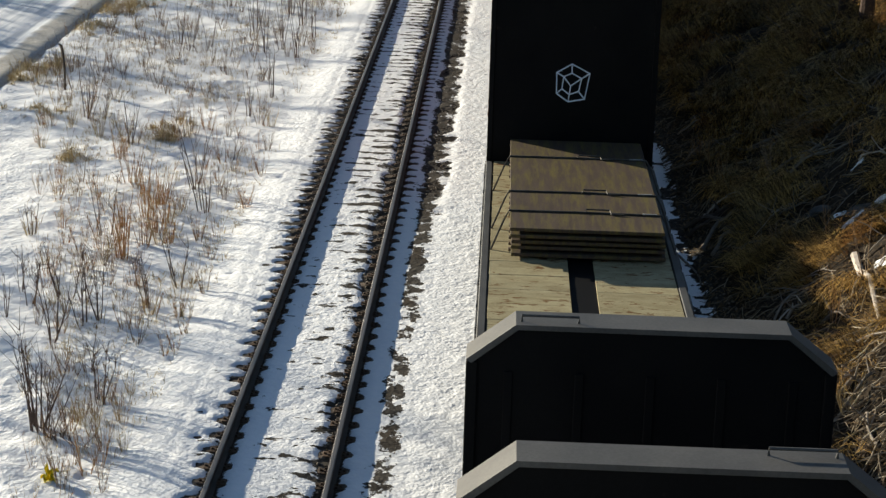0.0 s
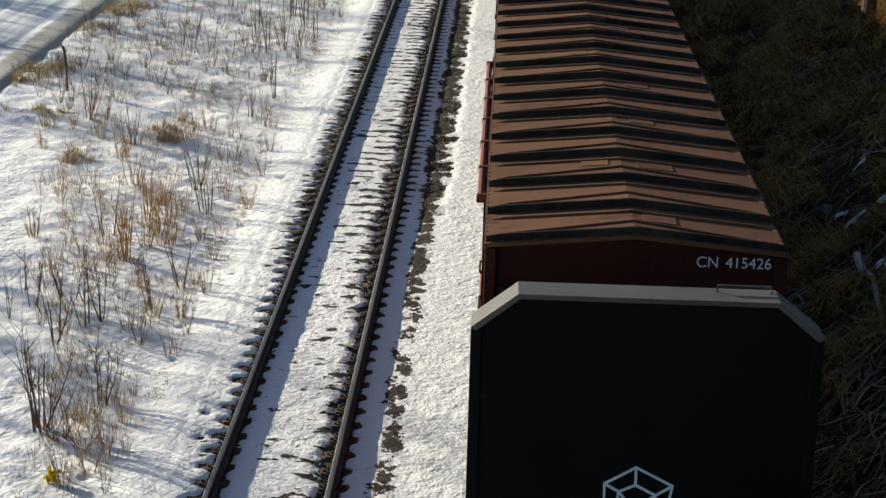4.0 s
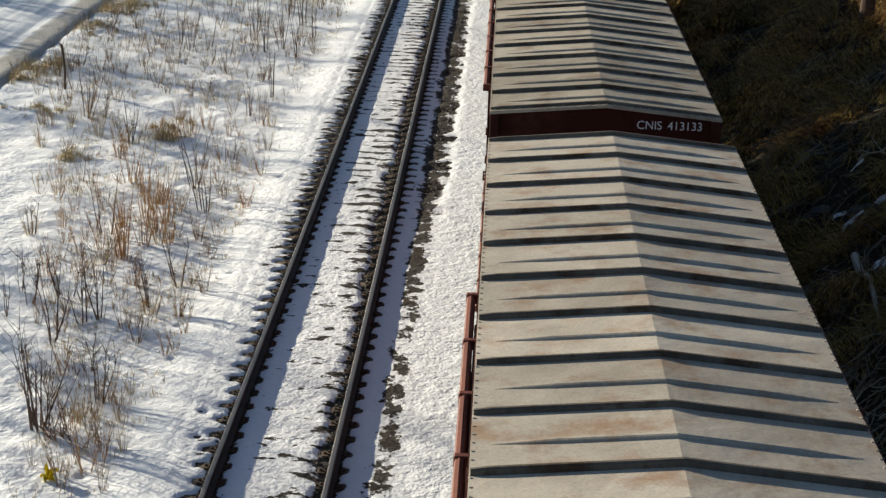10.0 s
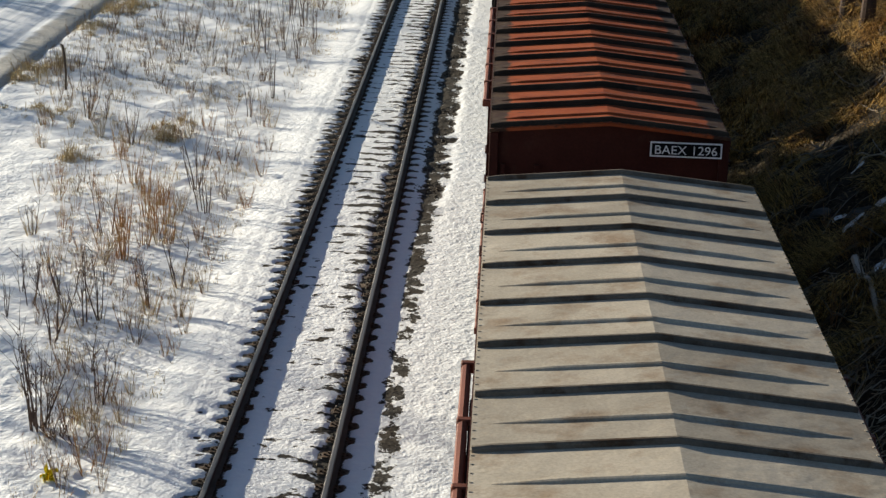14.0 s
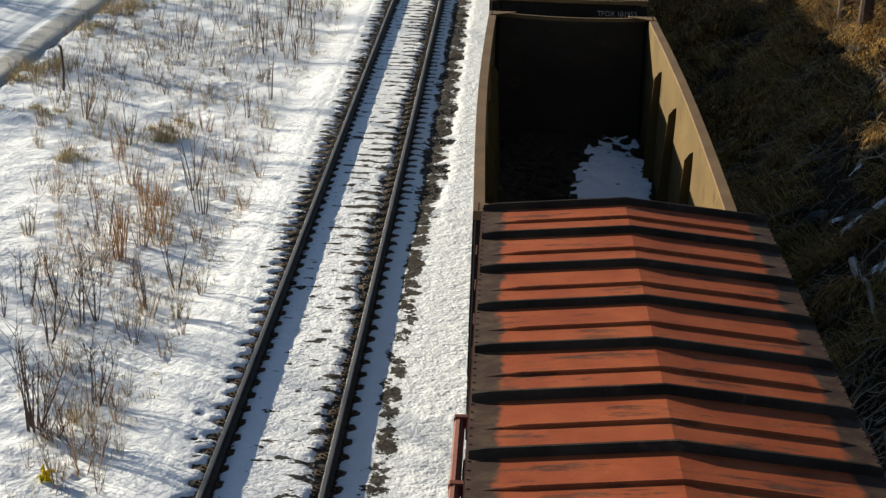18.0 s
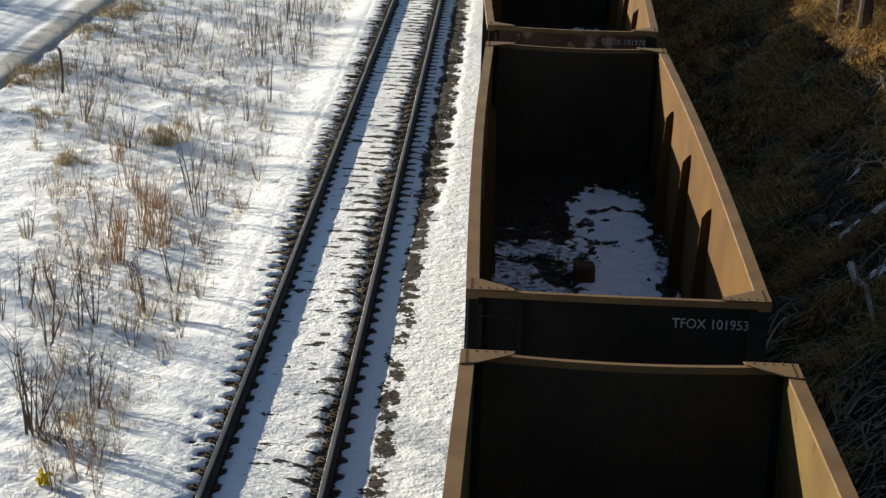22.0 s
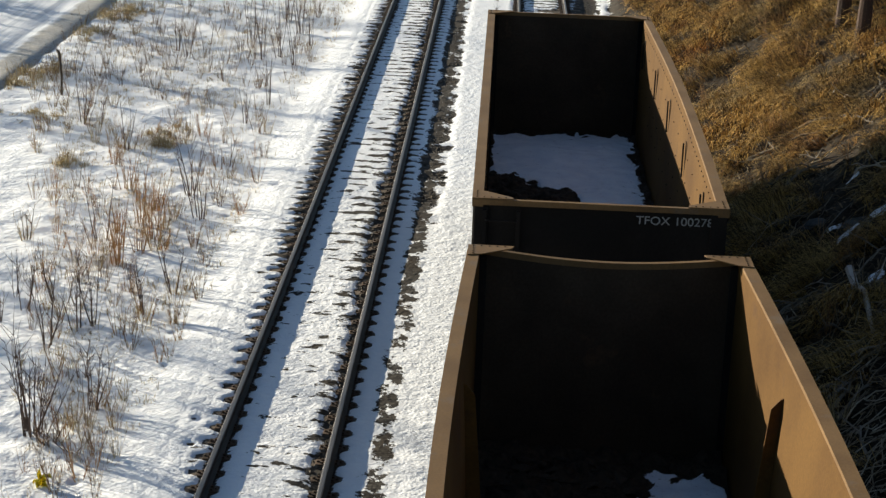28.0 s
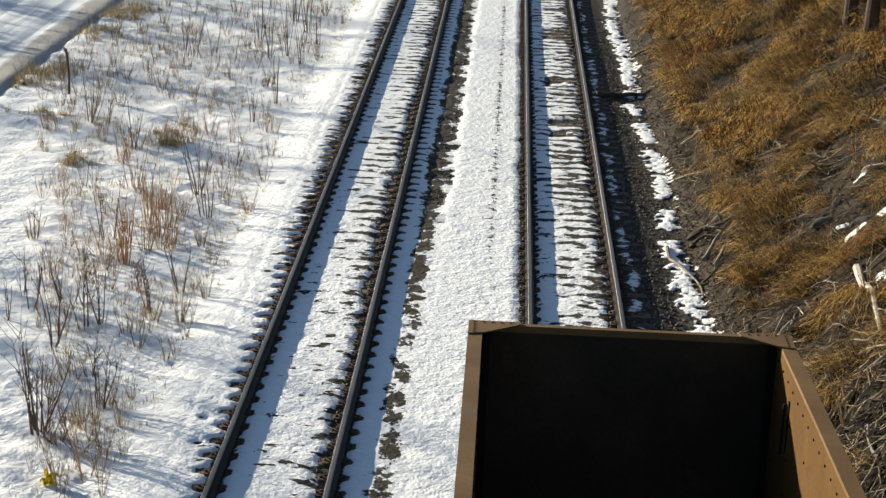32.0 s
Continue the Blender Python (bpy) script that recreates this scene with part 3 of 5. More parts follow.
def box_car(name, label, y0, paint, roof_paint, text, style, panels=14, reach_near=0.75, plate=False, text_x=0.40, text_w=0.82):
    """A fifty-foot boxcar; style: how its roof panels are pressed."""
    car = thing(name, label, "boxcar", "boxcars of the train", (0, y0, 0))
    cars.append((car, y0))
    running_gear(car, BL, reach_near)
    wall_top, wall_x, floor_z = HE - 0.03, BW - 0.06, 1.02
    part("floor", box(bmesh.new(), -wall_x + 0.06, wall_x - 0.06, 0.06, BL - 0.06, floor_z - 0.12, floor_z), iron, car)
    for s in (-1, 1):
        part("side_wall", box(bmesh.new(), min(s * wall_x, s * (wall_x - 0.05)), max(s * wall_x, s * (wall_x - 0.05)), 0.05, BL - 0.05, floor_z - 0.1, wall_top), paint, car)
        part("side_sill", box(bmesh.new(), min(s * (wall_x - 0.02), s * (wall_x + 0.035)), max(s * (wall_x - 0.02), s * (wall_x + 0.035)), 0.02, BL - 0.02, 0.78, floor_z + 0.02, 0.008), paint, car)
        post = None
        for k in range(15):
            y = 0.35 + k * (BL - 0.7) / 14
            if abs(y - BL / 2) < 1.7:
                continue
            if not post:
                bm = prism(bmesh.new(), [(0, -0.06), (s * 0.05, -0.035), (s * 0.05, 0.035), (0, 0.06)], "z", floor_z, wall_top - 0.08)
                post = part("side_post", bm, paint, car)
                post.location = (s * wall_x, y, 0)
            else:
                again(post, s * wall_x, y, 0)
        # plug door with its rods and rails
        bm = box(bmesh.new(), min(s * (wall_x + 0.01), s * (wall_x + 0.09)), max(s * (wall_x + 0.01), s * (wall_x + 0.09)), BL / 2 - 1.55, BL / 2 + 1.55, floor_z + 0.05, wall_top - 0.16, 0.015)
        door = part("plug_door", bm, paint, car)
        for k in range(4):
            y = BL / 2 - 1.2 + 0.8 * k
            part("door_rod", rod(bmesh.new(), [(s * (wall_x + 0.115), y, floor_z + 0.1), (s * (wall_x + 0.115), y, wall_top - 0.2)], 0.018, 6), paint, door)
        for z, r in ((HE - 0.20, 0.042), (floor_z + 0.02, 0.04)):
            rail = part("door_rail", rod(bmesh.new(), [(s * (BW + 0.075), BL / 2 - 5.4, z), (s * (BW + 0.075), BL / 2 + 2.3, z)], r, 8), rail_lit, car)
            for k in range(7):
                y = BL / 2 - 5.4 + 7.7 * k / 6
                part("bracket", box(bmesh.new(), min(s * wall_x, s * (BW + 0.122)), max(s * wall_x, s * (BW + 0.122)), y - 0.04, y + 0.04, z - r - 0.006, z + r + 0.006, 0.01), rail_lit, rail)
        for y in (0.16, BL - 0.58):
            ladder(car, s * wall_x, y, 1.15, 4.15, paint, out=s * 0.10)
    # ends, pressed in horizontal ribs
    for y, d in ((0.0, -1), (BL, 1)):
        bm = bmesh.new()
        prism(bm, [(-wall_x, floor_z - 0.1), (wall_x, floor_z - 0.1), (wall_x, wall_top), (0, wall_top + RISE - 0.02), (-wall_x, wall_top)], "y", y - d * 0.10, y - d * 0.05)
        end = part("end_wall", bm, paint, car)
        for k in range(8):
            z = 1.25 + k * 0.34
            rib = bmesh.new()
            prism(rib, [(0, z - 0.11), (d * 0.045, z - 0.05), (d * 0.045, z + 0.05), (0, z + 0.11)], "x", -wall_x + 0.15, wall_x - 0.15)
            ob = part("end_rib", rib, paint, end)
            ob.location = (0, y - d * 0.05, 0)
        for x in (-wall_x, wall_x):
            part("corner_post", box(bmesh.new(), x - 0.06, x + 0.06, y - d * 0.02 - 0.05, y - d * 0.02 + 0.05, 0.85, wall_top, 0.012), paint, car)
    ladder(car, -wall_x + 0.12, 0.0, 1.15, 3.95, paint, across="x")
    part("end_platform", box(bmesh.new(), 0.35, wall_x - 0.1, -0.5, -0.02, 1.0, 1.04, 0.006), iron, car)
    bm = rod(bmesh.new(), [(0.7, -0.18, 2.1), (0.7, -0.24, 2.1)], 0.28, 16)
    part("hand_brake_wheel", bm, iron, car)
    # reporting mark on the end
    if plate:
        part("number_board", box(bmesh.new(), 0.50, 1.38, -0.060, -0.051, HE - 0.255, HE - 0.065), white_paint, car, "white border of the number board")
        part("number_board", box(bmesh.new(), 0.52, 1.36, -0.064, -0.059, HE - 0.235, HE - 0.085), flat_black, car, "black number board")
    lettering(text, car, white_paint, text_x, -0.072, HE - (0.215 if plate else 0.145), 0.155, text_w)
    # roof: plain folded panels, pressed beads on each, and a seam cap over each joint
    pitch = BL / panels
    lines, seam_h, seam_w = ROOF_STYLES[style]
    bm = bmesh.new()
    prism(bm, [(-BW, -0.05), (-BW, 0.0), (0, RISE), (BW, 0.0), (BW, -0.05), (BW - 0.03, -0.05), (BW - 0.03, -0.03), (0, RISE - 0.03), (-BW + 0.03, -0.03), (-BW + 0.03, -0.05)], "y", 0.004, pitch - 0.004)
    for inset, run, at_ridge, at_eave, h, w in lines:
        fold = [(BW - inset, at_eave, 0.12), (BW - inset - run, at_eave + (at_ridge - at_eave) * run / BW, 1.0)]
        spine = [(-fx, fy, f) for fx, fy, f in fold] + [(0.0, at_ridge, 1.0)] + [(fx, fy, f) for fx, fy, f in fold[::-1]]
        bead(bm, [(fx, fy * pitch, f) for fx, fy, f in spine], h, w)
    panel = part("roof_panel", bm, roof_paint, car)
    panel.location = (0, 0, HE)
    for k in range(1, panels):
        again(panel, 0, k * pitch, HE)
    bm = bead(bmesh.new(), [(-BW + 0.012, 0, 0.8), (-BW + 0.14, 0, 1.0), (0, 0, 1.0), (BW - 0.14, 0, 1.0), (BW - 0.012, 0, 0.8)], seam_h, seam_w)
    rib = part("seam_cap", bm, zinc_cap if style == "straight" else seam_cap, car, "cap over a roof seam, darkened to carry its shade")
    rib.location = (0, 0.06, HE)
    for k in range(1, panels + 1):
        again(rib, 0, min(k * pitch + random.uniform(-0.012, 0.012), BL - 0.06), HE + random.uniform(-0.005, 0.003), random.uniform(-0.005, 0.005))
    if style == "slant":
        for px, py, pw, pl in ((0.10, 0.55, 0.34, 0.30), (-0.44, 2.86, 0.30, 0.24), (0.18, 2.80, 0.40, 0.34), (0.22, 5.1, 0.30, 0.28), (0.30, 7.35, 0.30, 0.26), (-0.40, 9.55, 0.26, 0.22), (0.26, 11.9, 0.34, 0.3)):
            x0, x1 = px, px + pw
            za, zb = RISE * (1 - abs(x0) / BW), RISE * (1 - abs(x1) / BW)
            bm = prism(bmesh.new(), [(x0, za - 0.004), (x1, zb - 0.004), (x1, zb + 0.007), (x0, za + 0.007)], "y", py, py + pl)
            patch = part("roof_patch", bm, roof_paint, car, "riveted repair patch on the roof")
            patch.location = (0, 0, HE)
    for y, a in ((-0.02, 0), (BL + 0.02, 0)):
        bm = bmesh.new()
        prism(bm, [(-BW, -0.03), (-BW, 0.010), (0, RISE + 0.010), (BW, 0.010), (BW, -0.03), (0, RISE - 0.03)], "y", y - 0.03, y + 0.03)
        flash = part("roof_end_cap", bm, roof_paint, car)
        flash.location = (0, 0, HE)
    for s in (-1, 1):
        part("eave_strip", box(bmesh.new(), min(s * (BW - 0.02), s * (BW + 0.012)), max(s * (BW - 0.02), s * (BW + 0.012)), 0, BL, HE - 0.10, HE - 0.055), paint, car)
    rivets = bmesh.new()
    for k in range(int(BL / 0.16)):
        for s in (-1, 1):
            box(rivets, s * (BW - 0.016) - 0.008, s * (BW - 0.016) + 0.008, 0.08 + k * 0.16, 0.098 + k * 0.16, HE + 0.000, HE + 0.008)
    for k in range(27):
        x = -BW + 0.06 + k * (2 * BW - 0.12) / 26
        z = HE + RISE * (1 - abs(x) / BW)
        box(rivets, x - 0.010, x + 0.010, -0.045, -0.02, z + 0.008, z + 0.022)
    tagged(part("rivets", rivets, roof_paint, car), kind="stuff")
    return car


def bead(bm, spine, h, w):
    """A rounded pressed bead over both slopes of a roof: (x, y, share of its full size) along it."""
    shape = [(-1.0, -0.004 / h), (-0.72, 0.70), (-0.30, 1.0), (0.30, 1.0), (0.72, 0.70), (1.0, -0.004 / h)]
    rings = [[bm.verts.new((x, y + a * w * (0.4 + 0.6 * f), RISE * (1 - abs(x) / BW) + b * h * f)) for a, b in shape] for x, y, f in spine]
    for a, b in zip(rings, rings[1:]):
        for i in range(6):
            bm.faces.new((a[i], a[(i + 1) % 6], b[(i + 1) % 6], b[i]))
    bm.faces.new(rings[0])
    bm.faces.new(rings[-1])
    return bm


# beads (inset from the eave, run-in, place on the panel at the ridge and at the eave, height, half width); height and half width of the seam caps
ROOF_STYLES = {
    "straight": (((0.16, 0.45, 0.46, 0.46, 0.024, 0.045),), 0.046, 0.048),
    "slant": (((0.05, 0.12, 0.76, 0.76, 0.022, 0.032), (0.05, 0.16, 0.45, 0.22, 0.020, 0.030)), 0.072, 0.060),
    "red": (((0.12, 0.25, 0.47, 0.46, 0.026, 0.038),), 0.066, 0.052),
}


box_car("boxcar", "reddish brown boxcar with creased brown roof", 37.11, brown_paint, brown_roof, "CN  415426", "slant", text_x=0.59, text_w=0.72)
box_car("boxcar", "reddish brown boxcar with pale galvanised ribbed roof", 54.48, brown_paint, zinc, "CNIS 413438", "straight")
box_car("boxcar", "reddish brown boxcar with greyer galvanised ribbed roof", 71.80, brown_paint, zinc_grey, "CNIS 413133", "straight")
box_car("boxcar", "boxcar with faded red ribbed roof worn dark at the eaves", 90.0, brown_paint, red_roof, "BAEX 1296", "red", plate=True, reach_near=1.3, text_x=0.56, text_w=0.76)


# ---- gondolas ----
HG, GW, GL = 3.70, 1.60, 14.78


def load_bed_material():
    """Old snow over dark bark litter, its cover given point by point."""
    m = Nodes("wagon_load_bed", 0.8)
    m.out.inputs["Specular IOR Level"].default_value = 0.1
    cover = m.n("Attribute", out=2, attribute_name="snow")
    edge = m.math("ADD", cover, m.math("MULTIPLY", m.math("SUBTRACT", m.noise(8, 8, rough=0.80), 0.5), 1.5))
    lies = m.ramp(edge, 0.44, 0.60)
    snow = m.mix(m.ramp(m.noise(3, 5), 0.35, 0.65), (0.75, 0.79, 0.86), (0.86, 0.89, 0.93))
    snow = m.mix(m.math("MULTIPLY", m.ramp(m.noise(16, 6, rough=0.75), 0.60, 0.68), 0.7), snow, (0.10, 0.075, 0.055))
    dirt = m.mix(m.ramp(m.noise(14, 6, rough=0.7), 0.35, 0.65), (0.016, 0.012, 0.009), (0.060, 0.042, 0.028))
    m.bump(m.math("ADD", m.noise(13, 6, rough=0.65), m.math("MULTIPLY", lies, 0.3)), 0.5, 0.03)
    return m.colour(m.mix(lies, dirt, snow))


load_bed_mat = load_bed_material()
chip_dirt = surf("wagon_floor_debris", (0.026, 0.019, 0.014), (0.065, 0.046, 0.031), 0.95, 0, 2.0, 26, 1.0, 0.03)


def gondola(name, label, y0, text, gussets, snow_rule, seed, bow=(0.0, 0.0), sag=0.0, end_mat=None, side_mat=None, mark=(0.50, 0.30, 0.82)):
    car = thing(name, label, "gondola", "gondolas of the train", (0, y0, 0))
    cars.append((car, y0))
    running_gear(car, GL, 1.0)
    fz, skin_mat = 1.05, side_mat or gon_in

    def bow_at(y, s):
        """How far a side stands out at its rim: s is -1 or 1."""
        return bow[s > 0] * math.sin(math.pi * y / GL)

    inner = GW - 0.14
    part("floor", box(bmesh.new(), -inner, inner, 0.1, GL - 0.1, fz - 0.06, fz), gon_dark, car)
    for s in (-1, 1):
        # plate with a belly: straight ends, sides that bow outwards by a few centimetres
        bm = bmesh.new()
        cols, rows = 24, 6
        grid = {}
        for skin, off in ((0, 0.0), (1, 0.016)):
            for i in range(cols + 1):
                for j in range(rows + 1):
                    y, z = GL * i / cols, fz - 0.05 + (HG - 0.04 - fz + 0.05) * j / rows
                    belly = bow_at(y, s) * (j / rows) ** 2
                    grid[skin, i, j] = bm.verts.new((s * (inner + off + belly), y, z))
        for i in range(cols):
            for j in range(rows):
                for skin in (0, 1):
                    bm.faces.new([grid[skin, a, b] for a, b in ((i, j), (i + 1, j), (i + 1, j + 1), (i, j + 1))]).material_index = skin
        for i in range(cols):
            for j in (0, rows):
                bm.faces.new([grid[k, a, j] for k, a in ((0, i), (1, i), (1, i + 1), (0, i + 1))])
        part("side_plate", bm, skin_mat, car, "steel side, rust-brown inside and black outside").data.materials.append(gon_out)
        bm = bmesh.new()
        sections = []
        for i in range(25):
            y = GL * i / 24
            x = inner + bow_at(y, s)
            sections.append([bm.verts.new((s * (x + q), y, HG + w)) for q, w in ((0.0, -0.10), (0.0, 0.0), (0.14, 0.0), (0.14, -0.10))])
        for a, b in zip(sections, sections[1:]):
            for i in range(4):
                bm.faces.new((a[i], a[(i + 1) % 4], b[(i + 1) % 4], b[i]))
        bm.faces.new(sections[0])
        bm.faces.new(sections[-1])
        part("top_rail", bm, gon_rail, car, "worn yellowish brown steel rim")
        post = None
        for k in range(9):
            y = 0.4 + k * (GL - 0.8) / 8
            if not post:
                bm = prism(bmesh.new(), [(0, -0.09), (s * 0.11, -0.05), (s * 0.11, 0.05), (0, 0.09)], "z", fz - 0.2, HG - 0.10)
                post = part("side_post", bm, gon_out, car)
                post.location = (s * (inner + 0.02 + bow_at(y, s)), y, 0)
            else:
                again(post, s * (inner + 0.02 + bow_at(y, s)), y, 0)
        part("side_sill", box(bmesh.new(), min(s * (inner + 0.02), s * (inner + 0.13)), max(s * (inner + 0.02), s * (inner + 0.13)), 0.02, GL - 0.02, fz - 0.3, fz - 0.04, 0.01), gon_out, car)
        if gussets:
            for y in gussets:
                bm = bmesh.new()
                prism(bm, [(s * 0.01, fz), (-s * 0.20, fz), (-s * 0.17, fz + 0.6), (s * (bow_at(y, s) * 0.8 - 0.12), HG - 0.50), (s * (bow_at(y, s) - 0.06), HG - 0.40), (s * bow_at(y, s), HG - 0.37)], "y", -0.012, 0.012)
                ob = part("inner_gusset", bm, skin_mat, car)
                ob.location = (s * (inner - 0.002), y, 0)
        else:
            for y in (2.0, 5.05, 8.15, 10.85, 13.7):
                bm = box(bmesh.new(), -0.006, 0.006, -0.022, 0.022, -0.26, 0.26)
                box(bm, -s * 0.035 - 0.012, -s * 0.035 + 0.012, 0.03, 0.055, -0.30, 0.22)
                ob = part("stake_slot", bm, gon_out, car, "dark upright slot in the side")
                ob.location = (s * (inner - 0.004 + 0.62 * bow_at(y, s)), y, HG - 0.55)
            bm = bmesh.new()
            for k in range(49):
                y = 0.3 + k * (GL - 0.6) / 48
                for z in (HG - 0.16,) + ((HG - 0.5, HG - 0.85, HG - 1.2, HG - 1.55) if k % 3 == 0 else ()):
                    box(bm, s * (inner + bow_at(y, s) * ((z - 1.0) / 2.66) ** 2) - 0.010, s * (inner + bow_at(y, s) * ((z - 1.0) / 2.66) ** 2) + 0.010, y - 0.010, y + 0.010, z - 0.010, z + 0.010)
            tagged(part("rivets", bm, gon_out, car), kind="stuff")
        ladder(car, s * (GW - 0.12), 0.12, 1.1, 3.4, gon_out, out=s * 0.09)
        ladder(car, s * (GW - 0.12), GL - 0.55, 1.1, 3.4, gon_out, out=s * 0.09)
    for y, d in ((0.0, -1), (GL, 1)):
        dips = [sag * math.sin(math.pi * i / 12) * (1.0 if d > 0 else 0.2) for i in range(13)]
        rim = [(-inner + 2 * inner * i / 12, HG - 0.03 - dips[i]) for i in range(13)]
        bm = prism(bmesh.new(), [(-inner, fz - 0.1)] + rim + [(inner, fz - 0.1)], "y", min(y - d * 0.05, y - d * 0.066), max(y - d * 0.05, y - d * 0.066))
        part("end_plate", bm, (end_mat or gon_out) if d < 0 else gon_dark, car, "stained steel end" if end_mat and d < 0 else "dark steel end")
        for k in range(2):
            z = 1.7 + 0.9 * k
            bm = prism(bmesh.new(), [(0, z - 0.1), (d * 0.06, z - 0.05), (d * 0.06, z + 0.05), (0, z + 0.1)], "x", -inner, inner)
            ob = part("end_rib", bm, gon_out, car)
            ob.location = (0, y - d * 0.05, 0)
        # top chord, sagging where it was struck
        bm = bmesh.new()
        sections = []
        for i in range(13):
            x = -inner + 2 * inner * i / 12
            sections.append([bm.verts.new((x, y - d * q, HG - dips[i] + w)) for q, w in ((0.0, -0.075), (0.0, -0.004), (0.07, -0.004), (0.07, -0.075))])
        for a, b in zip(sections, sections[1:]):
            for i in range(4):
                bm.faces.new((a[i], a[(i + 1) % 4], b[(i + 1) % 4], b[i]))
        part("end_chord", bm, gon_rail, car)
        for s in (-1, 1):
            bm = prism(bmesh.new(), [(s * GW, y), (s * (GW - 0.52), y), (s * (GW - 0.50), y - d * 0.09), (s * (GW - 0.16), y - d * 0.36), (s * GW, y - d * 0.40)], "z", HG + 0.002, HG + 0.014)
            plate = part("corner_plate", bm, gon_rail, car)
            bm = bmesh.new()
            for k in range(5):
                for px, py in ((GW - 0.06 - k * 0.09, 0.05), (GW - 0.06, 0.05 + k * 0.075)):
                    box(bm, s * px - 0.009, s * px + 0.009, y - d * py - 0.009, y - d * py + 0.009, HG + 0.014, HG + 0.021)
            tagged(part("rivets", bm, gon_out, plate), kind="stuff")
        for x in (-GW + 0.12, GW - 0.12):
            part("corner_post", box(bmesh.new(), x - 0.10, x + 0.10, y - d * 0.06 - 0.06, y - d * 0.06 + 0.06, 0.85, HG - 0.09, 0.015), gon_out, car)
    ladder(car, -GW + 0.16, 0.0, 1.1, 3.45, end_mat or gon_out, across="x")
    lettering(text, car, dull_white, mark[0], 0.038, HG - mark[1], 0.15, mark[2])
    # what lies on the floor
    n, mm = 64, 300
    xs, ys = np.linspace(-inner + 0.02, inner - 0.02, n), np.linspace(0.12, GL - 0.12, mm)
    X, Y = np.meshgrid(xs, ys)
    cover = np.clip(snow_rule(X, Y, seed), 0, 1)
    turned = (X * 0.8 + Y * 0.6, Y * 0.8 - X * 0.6)
    rough_bed = 0.30 * (field(*turned, 0.17, seed + 3, 3) - 0.42) * (1 - 0.85 * cover)
    Z = fz + 0.16 + 0.16 * field(*turned, 0.9, seed) + rough_bed + 0.05 * cover + 0.02 * field(*turned, 0.3, seed + 8, 2)
    ix = np.arange(n * mm).reshape(mm, n)
    q = np.stack([ix[:-1, :-1], ix[:-1, 1:], ix[1:, 1:], ix[1:, :-1]], -1).reshape(-1, 4)
    bed = raw("load_bed", np.stack([X, Y, Z], -1).reshape(-1, 3).tolist(), q.tolist(), load_bed_mat, car)
    bed.data.polygons.foreach_set("use_smooth", np.ones(len(q), dtype=bool))
    lain = bed.data.attributes.new("snow", "FLOAT", "POINT")
    lain.data.foreach_set("value", cover.astype(np.float32).ravel())
    tagged(bed, "dark bark litter and old snow on the wagon floor")
    bark_pieces(car, fz + 0.24, inner, 2400 if gussets else 120, seed, snow_rule)
    return car


def bark_pieces(car, fz, inner, count, seed, rule):
    """Bits of bark and wood scattered over the floor."""
    g = np.random.default_rng(seed)
    x, y = g.uniform(-inner + 0.1, inner - 0.1, count), g.uniform(0.3, GL - 0.4, count)
    keep = g.random(count) < np.where(rule(x, y, seed) > 0.5, 0.16, 1.0)
    x, y = x[keep], y[keep]
    k = len(x)
    size = g.uniform(0.015, 0.055, (k, 1, 3)) * np.where(g.random((k, 1, 1)) < 0.15, 2.6, 1.0) * np.array([1.6, 0.7, 0.5])
    v = np.array([(1, 0, 0), (-1, 0, 0), (0, 1, 0), (0, -1, 0), (0, 0, 1), (0, 0, -1)], float)[None] * size * (1 + g.uniform(-0.4, 0.4, (k, 6, 3)))
    a = g.uniform(0, 6.28, k)[:, None]
    v = np.stack([v[..., 0] * np.cos(a) - v[..., 1] * np.sin(a), v[..., 0] * np.sin(a) + v[..., 1] * np.cos(a), v[..., 2]], -1)
    v = v + np.stack([x, y, np.full(k, fz) + g.uniform(0.0, 0.06, k)], -1)[:, None]
    t = np.array([(0, 2, 4), (2, 1, 4), (1, 3, 4), (3, 0, 4), (2, 0, 5), (1, 2, 5), (3, 1, 5), (0, 3, 5)])[None] + (np.arange(k) * 6)[:, None, None]
    tagged(raw("bark_litter", v.reshape(-1, 3).tolist(), t.reshape(-1, 3).tolist(), chip_dirt, car), "scattered dark bark pieces", kind="stuff")


def snow_streak(x, y, seed):
    """A tongue of snow along the wagon, off centre, with ragged edges."""
    w = field(x, y, 0.9, seed + 20) - 0.5 + (field(x, y, 0.16, seed + 40, 3) - 0.5) * 0.8
    left = -0.68 + 0.012 * np.clip(y, 0, 20) ** 1.70
    run = smooth(x + w * 0.55, left, left + 0.12) * smooth(x + w * 0.2, 1.40, 1.28) * smooth(y + w * 2.0, 14.3, 13.5)
    bits = smooth(field(x, y, 0.15, seed + 30, 3), 0.64, 0.72) * smooth(y, 10.0, 7.5)
    return np.clip(np.maximum(run, bits * 0.8), 0, 1)


